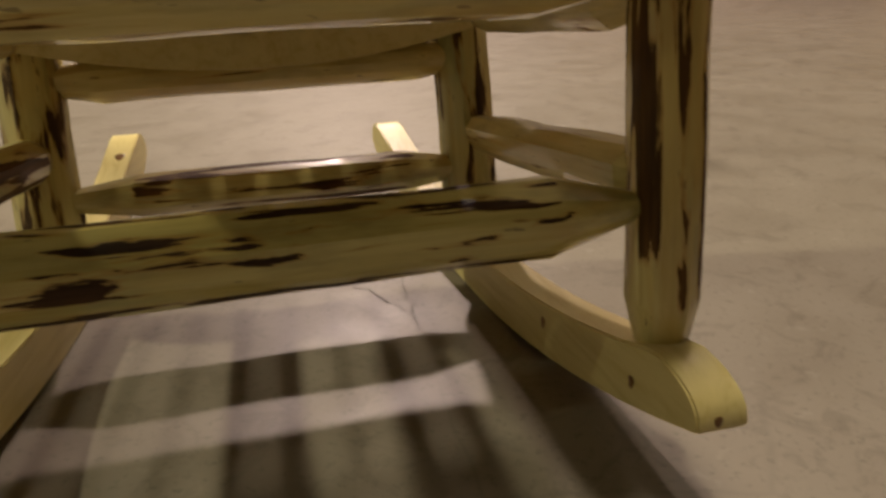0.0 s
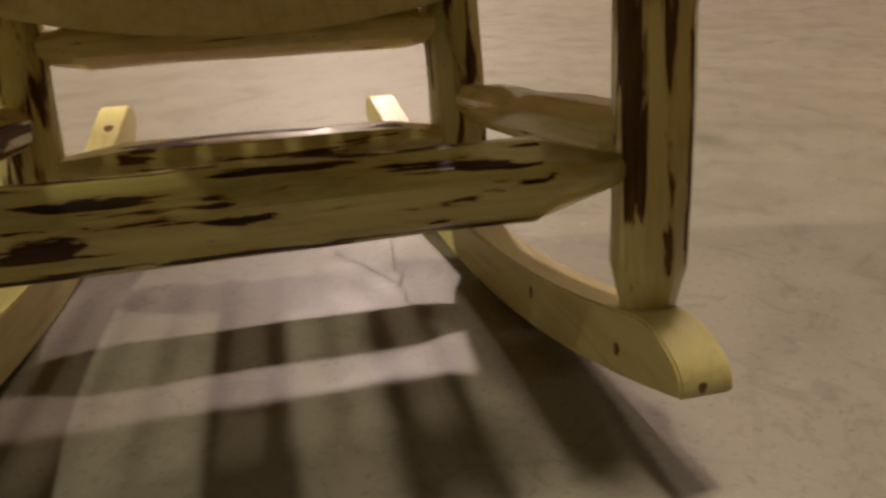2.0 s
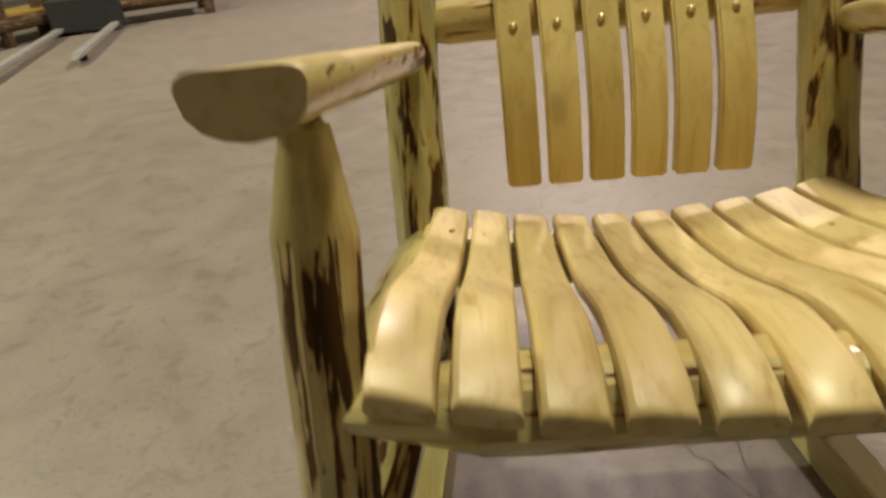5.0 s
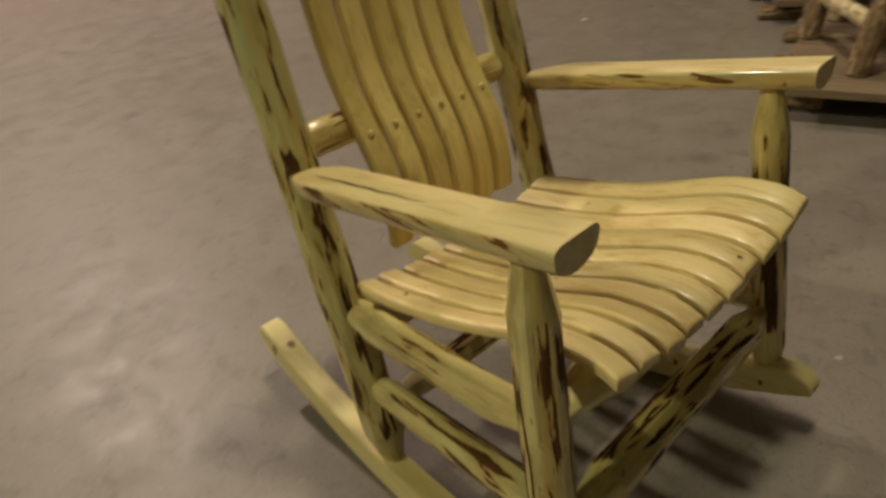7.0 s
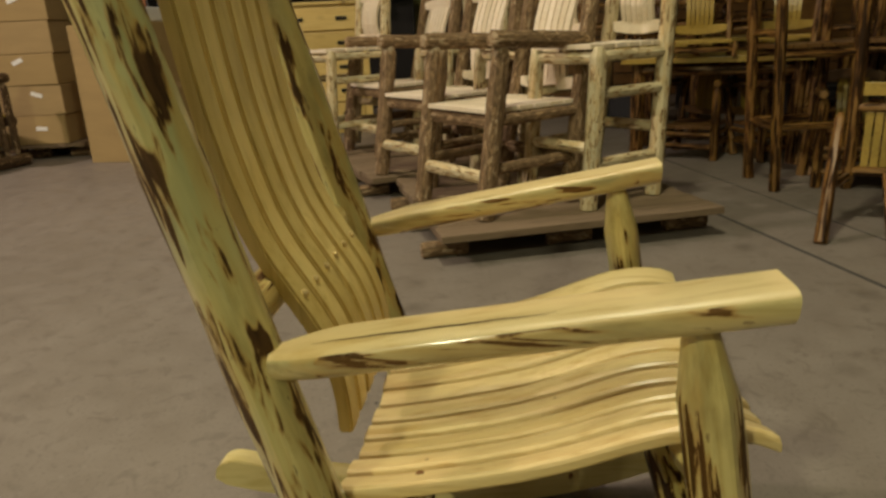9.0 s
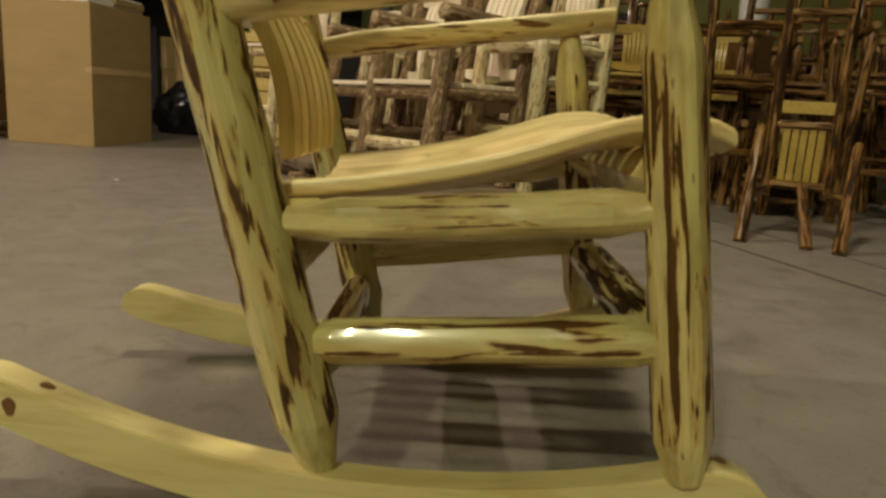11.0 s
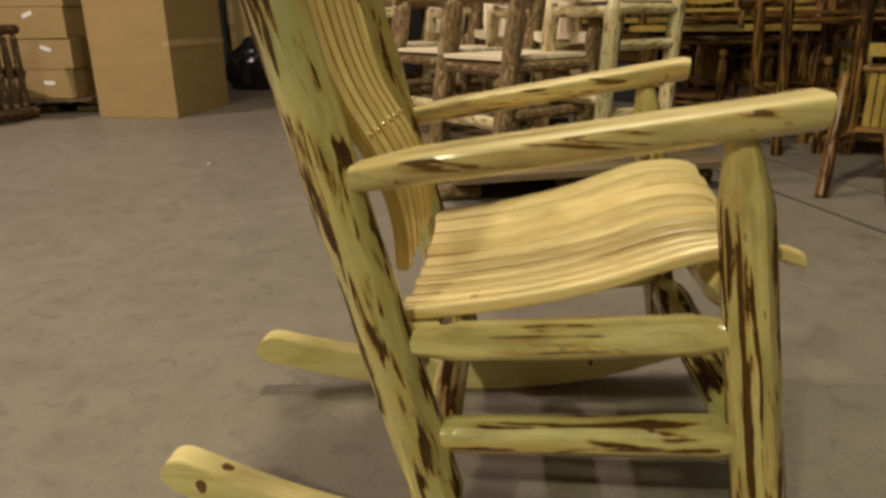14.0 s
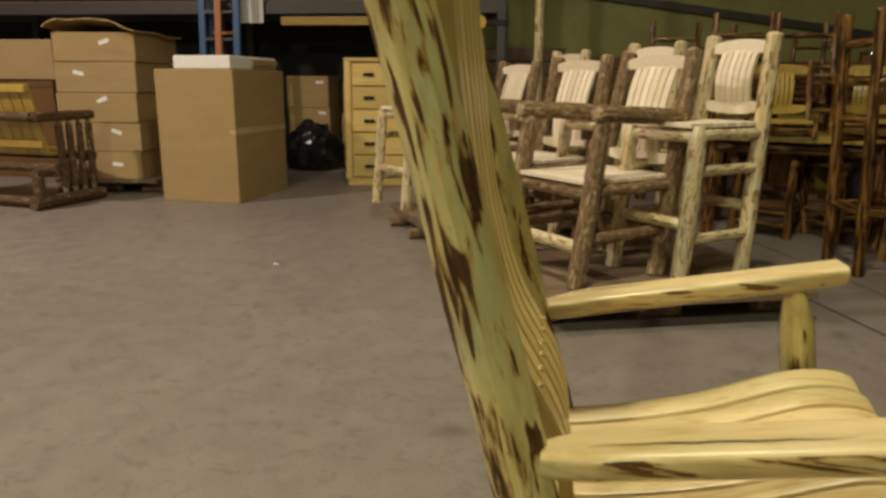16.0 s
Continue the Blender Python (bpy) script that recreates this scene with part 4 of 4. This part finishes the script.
def log_table(m, w, d, h):
    e = empty("log_table", m)
    for i in range(7):
        y0 = -d / 2 + i * d / 7
        part("top_board", box_bm(-w / 2, w / 2, y0, y0 + d / 7 * 0.985, h - 0.035, h, 0.003), M_HONEY, e)
    for sx in (-1, 1):
        for sy in (-1, 1):
            log("leg", e, (sx * (w / 2 - 0.1), sy * (d / 2 - 0.1), 0), (sx * (w / 2 - 0.1), sy * (d / 2 - 0.1), h - 0.035), 0.045, None, M_BROWNLOG, seed=240, sides=10, rings=8)
        log("apron", e, (sx * (w / 2 - 0.1), -d / 2 + 0.1, h - 0.085), (sx * (w / 2 - 0.1), d / 2 - 0.1, h - 0.085), 0.035, None, M_BROWNLOG, seed=241, sides=10, rings=8)
    for sy in (-1, 1):
        log("apron", e, (-w / 2 + 0.1, sy * (d / 2 - 0.1), h - 0.085), (w / 2 - 0.1, sy * (d / 2 - 0.1), h - 0.085), 0.035, None, M_BROWNLOG, seed=242, sides=10, rings=8)
    return tagged(e, "honey-coloured plank table on brown log legs", "table", "log tables")


log_table(pose(4.0, -1.35, 0, 0, 0, 72), 1.15, 0.75, 0.66)
tables = [(5.05, -1.15, 75), (4.85, -2.55, 80), (5.6, -3.4, 84), (6.1, -2.0, 75)]
for x, y, turn in tables:
    log_table(spot(x, y, 0, 0, 0, turn), 1.15, 0.75, 0.70)
honey = log_seat("honey_side_chair", pose(3.74, -1.16, 0.661, 0, 0, 262), 0.10, 0.46, 0.36, 0.28, M_BROWNLOG, M_HONEY, False, "small honey-coloured slat-back chair on a table", "chair", "chairs on tables", 260, 0.018, rake=0.1)
copy_thing(honey, pose(3.92, -1.72, 0.661, 0, 0, 250))
dark = None
for x, y, turn in ((4.95, -0.85, 262), (5.2, -1.45, 240), (5.02, -2.2, 255), (4.95, -2.9, 250), (5.55, -3.1, 255), (5.7, -3.75, 262), (6.05, -1.7, 250), (6.2, -2.3, 240)):
    m = spot(x, y, 0.701, 0, 0, turn)
    if dark is None:
        dark = log_seat("dark_side_chair", m, 0.38, 0.80, 0.38, 0.36, M_BROWNLOG, M_BROWN, False, "dark brown log chair stored on a table", "chair", "chairs on tables", 270, 0.025, True)
    else:
        copy_thing(dark, m)
copy_thing(dark, pose(4.20, -1.42, 0.661, 0, 0, 256))
copy_thing(low_chair, pose(3.98, -1.22, 0, 0, 0, 240))
copy_thing(low_chair, pose(3.86, -1.66, 0, 0, 0, 285))
copy_thing(dark, pose(4.15, -1.02, 0.661, 0, 0, 262))
# Black bins are added here to fill the dark under the tables.
stow = None
for x, y, turn in ((5.1, -1.1, 50), (4.9, -2.5, 10), (5.6, -3.4, 70), (6.1, -2.0, 30), (3.75, -2.35, 40)):
    m = spot(x, y, 0, 0, 0, turn)
    if stow is None:
        stow = empty("storage_bin", m)
        part("tub", box_bm(-0.24, 0.24, -0.17, 0.17, 0, 0.30, 0.02), M_BLACK, stow)
        part("lid", box_bm(-0.25, 0.25, -0.18, 0.18, 0.301, 0.325, 0.008), M_BLACK, stow)
        tagged(stow, "dark bin shape added to fill the dark under a table", "storage bin", "bins under tables")
    else:
        copy_thing(stow, m)
stand = empty("dark_carton", spot(4.60, -2.33, 0.701, 0, 0, 20))
part("body", box_bm(-0.17, 0.17, -0.16, 0.16, 0, 0.50, 0.006), M_BROWN, stand)
tagged(stand, "dark brown carton on the crowded table", "cardboard box")
bucket = empty("bucket", spot(4.60, -2.38, 1.203))
bm = bmesh.new()
bmesh.ops.create_cone(bm, cap_ends=True, segments=28, radius1=0.10, radius2=0.122, depth=0.31, matrix=pose(0, 0, 0.155))
part("pail", bm, M_PAPER, bucket, "", True)
bm = bmesh.new()
bmesh.ops.create_cone(bm, cap_ends=True, segments=28, radius1=0.128, radius2=0.128, depth=0.022, matrix=pose(0, 0, 0.31))
part("rim", bm, M_PAPER, bucket, "", True)
tagged(bucket, "white plastic bucket among the stored chairs", "bucket")


# dark crates and boards in front of the green wall, added as a backdrop
def crate(m, w, d, h):
    e = empty("crate", m)
    # near-black core puts shade into the gaps between the boards
    part("body", box_bm(-w / 2 + 0.02, w / 2 - 0.02, -d / 2 + 0.02, d / 2 - 0.02, 0, h - 0.02), M_SHADE, e)
    n = max(4, int(h / 0.14))
    for i in range(n):
        z = i * h / n
        part("board", box_bm(-w / 2, w / 2, -d / 2, -d / 2 + 0.018, z + 0.008, z + h / n - 0.008, 0.003), M_BROWN, e)
        part("board", box_bm(-w / 2, -w / 2 + 0.018, -d / 2 + 0.02, d / 2, z + 0.008, z + h / n - 0.008, 0.003), M_BROWN, e)
    part("lid", box_bm(-w / 2, w / 2, -d / 2, d / 2, h - 0.018, h, 0.003), M_BROWN, e)
    return tagged(e, "dark brown boarded crate against the green wall", "crate", "crates by the wall")


for y, w, h in ((0.35, 1.0, 1.40), (-0.75, 1.1, 1.30), (-1.9, 1.1, 1.42), (-3.05, 1.1, 1.25), (-4.2, 1.1, 1.40), (-5.4, 1.1, 1.30)):
    crate(spot(8.0, y, 0, 0, 0, -90), w, 0.8, h)


# ---- glider bench ----
def bench(m):
    """Turned away: the slatted back and its long log rail show first."""
    e = empty("log_glider_bench", m)
    w = 1.35
    for s in (-1, 1):
        x = s * w / 2
        log("base_rail", e, (x, -0.30, 0.055), (x, 0.40, 0.055), 0.05, None, M_OLDBARK, seed=300, sides=10, rings=8)
        log("arm_rail", e, (x, -0.26, 0.70), (x, 0.33, 0.70), 0.04, None, M_OLDBARK, (0.01, 0.03), (0.01, 0.03), 301, sides=10, rings=8)
        for i in range(4):
            y = -0.21 + 0.098 * i
            log("spindle", e, (x, y, 0.10), (x, y, 0.675), 0.028, None, M_OLDBARK, (0.05, 0.015), (0.05, 0.013), 303 + i, sides=8, rings=6)
        log("post", e, (x, 0.33, 0.09), (x, 0.33, 0.27), 0.043, None, M_OLDBARK, seed=310, sides=10, rings=5)
        log("hanger", e, (x, 0.36, 0.28), (x, 0.16, 0.28), 0.038, None, M_OLDBARK, seed=312, sides=10, rings=5)
    for y, z in ((-0.24, 0.36), (0.14, 0.30), (0.325, 0.70), (0.30, 0.055)):
        log("cross_rail", e, (-w / 2, y, z), (w / 2, y, z), 0.038, None, M_OLDBARK, seed=311, sides=10, rings=8)
    for i in range(13):
        x = -w / 2 + 0.07 + i * (w - 0.14) / 12
        part("seat_slat", box_bm(x - 0.045, x + 0.045, -0.28, 0.16, 0.40, 0.42, 0.003), M_HONEY, e)
        slat = part("back_slat", box_bm(x - 0.046, x + 0.046, 0, 0.02, 0, 0.54, 0.004), M_HONEY, e)
        slat.matrix_basis = pose(0, 0.165, 0.42, -14)
    for z, y in ((0.46, 0.20), (0.88, 0.305)):
        part("back_rail", box_bm(-w / 2 + 0.03, w / 2 - 0.03, y, y + 0.03, z, z + 0.055, 0.004), M_HONEY, e)
    return tagged(e, "log glider bench with honey-coloured slats and bark-on frame", "bench")


bench(pose(4.25, 4.69, 0, 0, 0, 81))


# ---- chest of drawers ----
chest = empty("chest_of_drawers", pose(5.92, 1.805, 0, 0, 0, -80))
part("carcase", box_bm(-0.40, 0.40, -0.235, 0.235, 0.06, 1.165, 0.006), M_CHEST, chest)
part("top", box_bm(-0.435, 0.435, -0.265, 0.245, 1.165, 1.195, 0.006), M_CHEST, chest)
part("plinth", box_bm(-0.41, 0.41, -0.245, 0.24, 0.0, 0.06, 0.004), M_CHEST, chest)
for s in (-1, 1):
    part("corner_post", box_bm(s * 0.40 - 0.03, s * 0.40 + 0.03, -0.262, -0.237, 0.06, 1.163, 0.008), M_CHEST, chest)
for i in range(5):
    z0 = 0.085 + i * 0.215
    dr = part("drawer", box_bm(-0.355, 0.355, -0.258, -0.237, z0, z0 + 0.195, 0.006), M_CHEST, chest)
    for s in (-1, 1):
        part("handle", box_bm(s * 0.2 - 0.05, s * 0.2 + 0.05, -0.275, -0.259, z0 + 0.085, z0 + 0.115, 0.005), M_IRON, dr, "black iron pull")
tagged(chest, "yellow pine chest with five drawers and iron pulls", "chest of drawers")


# ---- bags ----
def bag(m, sx, sy, sz, seed):
    bm = bmesh.new()
    bmesh.ops.create_icosphere(bm, subdivisions=4, radius=1.0)
    for v in bm.verts:
        n = noise.fractal(v.co * 1.9 + Vector((seed, 0, 0)), 0.7, 2.1, 4)
        v.co *= 1 + 0.22 * n
        v.co.z = max(v.co.z, -0.72)
        if v.co.z > 0.55:
            v.co.x *= 0.8
            v.co.y *= 0.8
        v.co = Vector((v.co.x * sx, v.co.y * sy, (v.co.z + 0.72) * sz))
    ob = finish("plastic_bag", bm, M_BAG, None, "", True)
    ob.matrix_world = m
    return tagged(ob, "shiny black plastic sack slumped on the floor", "plastic bag")


bag(pose(6.83, 2.94, 0), 0.30, 0.31, 0.31, 1)

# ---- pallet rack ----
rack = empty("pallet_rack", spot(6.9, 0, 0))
for y in (0.62, 3.75, 6.6, 9.4):
    for x in (-0.45, 0.45):
        part("upright", box_bm(x - 0.04, x + 0.04, y - 0.045, y + 0.045, 0, 4.2, 0.004), M_STEEL, rack)
for z in (1.70, 3.0):
    for x in (-0.46, 0.46):
        part("beam", box_bm(x - 0.025, x + 0.025, 0.62, 9.4, z, z + 0.13, 0.004), M_STEEL, rack)
    part("deck", box_bm(-0.43, 0.43, 0.62, 9.4, z + 0.132, z + 0.15), M_PALLET, rack, "plywood shelf deck")
part("shelf_board", box_bm(-0.50, -0.44, 1.90, 3.03, 1.58, 1.67, 0.004), M_HONEY, rack, "yellow timber edge board")
# Added sheet, painted near-black as the unlit void behind the rack.
part("back_sheet", box_bm(0.50, 0.52, 0.95, 9.4, 0, 4.2), M_SHADE, rack, "added sheet painted as the dark void behind the rack")
tagged(rack, "grey steel pallet rack with plywood decks", "rack")
for x, y, z, w, h, st in ((7.08, 2.74, 0, 0.50, 0.68, (0.16, 0.62, 3)), (7.08, 2.75, 0.683, 0.50, 0.36, (0.15, 0.29, -4)), (7.1, 2.13, 0, 0.5, 0.62, (0.1, 0.55, 0)), (7.1, 2.13, 0.623, 0.46, 0.36, (-0.1, 0.3, 0))):
    carton(spot(x, y, z, 0, 0, -90), w, 0.5, h, M_CARD, "brown labelled box in the dark under the rack", "boxes under the rack", False, st)
for y in (2.2, 2.72):
    carton(spot(6.85, y, 1.852, 0, 0, -90), 0.48, 0.6, 0.45, M_BLACK, "dark box stored on the rack shelf", "boxes on the rack", False)
sheet = finish("white_sheet", box_bm(-0.004, 0.0, -0.13, 0.13, -0.30, 0.0, 0.001), M_PAPER)
sheet.matrix_world = spot(6.40, 3.18, 1.90)
tagged(sheet, "white paper sheet hung on the rack beam", "paper sheet")

# ---- stepladder ----
ladder = empty("stepladder", spot(6.06, 3.43, 0, 0, 4, 0))
for s in (-1, 1):
    part("front_rail", box_bm(-0.03, 0.03, s * 0.19 - 0.035, s * 0.19 + 0.035, 0, 2.3, 0.006), M_BLUE, ladder)
    part("rear_rail", box_bm(0.10, 0.14, s * 0.15 - 0.02, s * 0.15 + 0.02, 0, 2.2, 0.006), M_BLUE, ladder)
for i in range(7):
    z = 0.28 + 0.28 * i
    part("step", box_bm(-0.035, 0.05, -0.155, 0.155, z, z + 0.03, 0.003), M_STEEL, ladder)
for i in range(5):
    part("rear_brace", box_bm(0.085, 0.099, -0.13, 0.13, 0.4 + 0.36 * i, 0.43 + 0.36 * i, 0.002), M_ORANGE, ladder)
part("centre_strap", box_bm(-0.06, -0.04, -0.035, 0.035, 0.28, 2.0, 0.003), M_ORANGE, ladder, "orange strap")
tagged(ladder, "folded blue stepladder with orange braces behind boxes", "stepladder")

# ---- odd things by the rack ----
reel = empty("hose_reel", spot(6.38, 0.80, 1.60))
bm = bmesh.new()
bmesh.ops.create_cone(bm, cap_ends=True, segments=24, radius1=0.07, radius2=0.05, depth=0.09, matrix=pose(0, 0, 0, 0, 90, 0))
part("drum", bm, M_YELLOW, reel, "", True)
part("bracket", box_bm(0.05, 0.10, -0.30, 0.02, -0.03, 0.03, 0.004), M_IRON, reel)
tagged(reel, "round yellow reel on a bracket beside the rack", "reel")
post = log("log_post", None, (5.33, 0.37, 0), (5.36, 0.385, 2.3), 0.04, 0.034, M_RAWLOG, seed=77, rings=30, rough=0.09)
tagged(post, "peeled log post with bark patches standing upright", "log post")

# ---- pallet truck with a load, far behind ----
truck = empty("pallet_truck", pose(-3.07, 3.36, 0, 0, 0, 17))
for x0, y0, length in ((0.0, 0.0, 2.3), (0.46, 0.40, 1.9)):
    rows = [[(x0 - 0.015, y0, 0.045), (x0 + 0.015, y0, 0.045), (x0 + 0.015, y0, 0.055), (x0 - 0.015, y0, 0.055)]]
    for y in (0.18, 0.6, length):
        rows.append([(x0 - 0.035, y0 + y, 0.045), (x0 + 0.035, y0 + y, 0.045), (x0 + 0.035, y0 + y, 0.075), (x0 - 0.035, y0 + y, 0.075)])
    fork = part("fork", sweep_bm(rows, 0.004), M_FORK, truck, "pale worn steel fork")
    bm = bmesh.new()
    bmesh.ops.create_cone(bm, cap_ends=True, segments=16, radius1=0.022, radius2=0.022, depth=0.05, matrix=pose(x0, y0 + 0.3, 0.022, 0, 90, 0))
    part("roller", bm, M_BLACK, fork, "", True)
# Black block also stands in for the shadow under the load behind.
part("frame", box_bm(-0.06, 0.52, 2.3, 2.5, 0.03, 0.30, 0.01), M_BLACK, truck)
tagged(truck, "pallet truck with pale steel forks on the concrete", "pallet truck")
for x, y, turn in ((-4.62, 4.75, 62), (-4.15, 5.75, 72), (-3.45, 6.3, 25)):
    e = empty("log_bed_frame", pose(x, y, 0, 0, 0, turn))
    for s in (-1, 1):
        log("side_rail", e, (-0.8, s * 0.3, 0.17), (0.8, s * 0.3, 0.17), 0.055, None, M_OLDBARK, seed=90 + s, sides=10, rings=8)
        for x2 in (-0.72, 0.72):
            log("leg", e, (x2, s * 0.3, 0), (x2, s * 0.3, 0.40), 0.05, None, M_OLDBARK, seed=92 + s, sides=10, rings=6)
    for i in range(8):
        part("slat", box_bm(-0.75 + 0.19 * i, -0.58 + 0.19 * i, -0.28, 0.28, 0.226, 0.25, 0.003), M_HONEY, e)
    tagged(e, "low dark log frame with honey-coloured slats", "bed frame", "log frames")
bm = bmesh.new()
bmesh.ops.create_uvsphere(bm, u_segments=18, v_segments=10, radius=0.075)
jug = finish("blue_jug", bm, M_BLUE, None, "", True)
jug.matrix_world = pose(-4.02, 4.22, 0.074)
tagged(jug, "small round blue plastic jug on the floor", "jug")


def scrap(x, y, size, mat, label, seed):
    """A small torn scrap lying on the floor."""
    rnd = random.Random(seed)
    bm = bmesh.new()
    n = 7
    ring = [(size * (0.6 + 0.5 * rnd.random()) * math.cos(2 * math.pi * i / n), size * (0.5 + 0.5 * rnd.random()) * math.sin(2 * math.pi * i / n)) for i in range(n)]
    low = [bm.verts.new((a, b, 0.0005)) for a, b in ring]
    top = [bm.verts.new((a * 0.9, b * 0.9, 0.0012 + 0.001 * rnd.random())) for a, b in ring]
    bm.faces.new(top)
    bm.faces.new(low[::-1])
    for i in range(n):
        bm.faces.new((low[i], low[(i + 1) % n], top[(i + 1) % n], top[i]))
    ob = finish("floor_scrap", bm, mat)
    ob.matrix_world = pose(x, y, 0)
    tagged(ob, label, "scrap", "scraps on the floor")


scrap(2.56, 1.70, 0.018, M_PAPER, "small white paper scrap on the concrete floor", 1)
scrap(0.527, -0.324, 0.011, M_CHIP, "small pale wood chip on the concrete floor", 2)
scrap(0.62, 0.35, 0.008, M_JOINT, "small dark crumb of bark on the floor", 3)
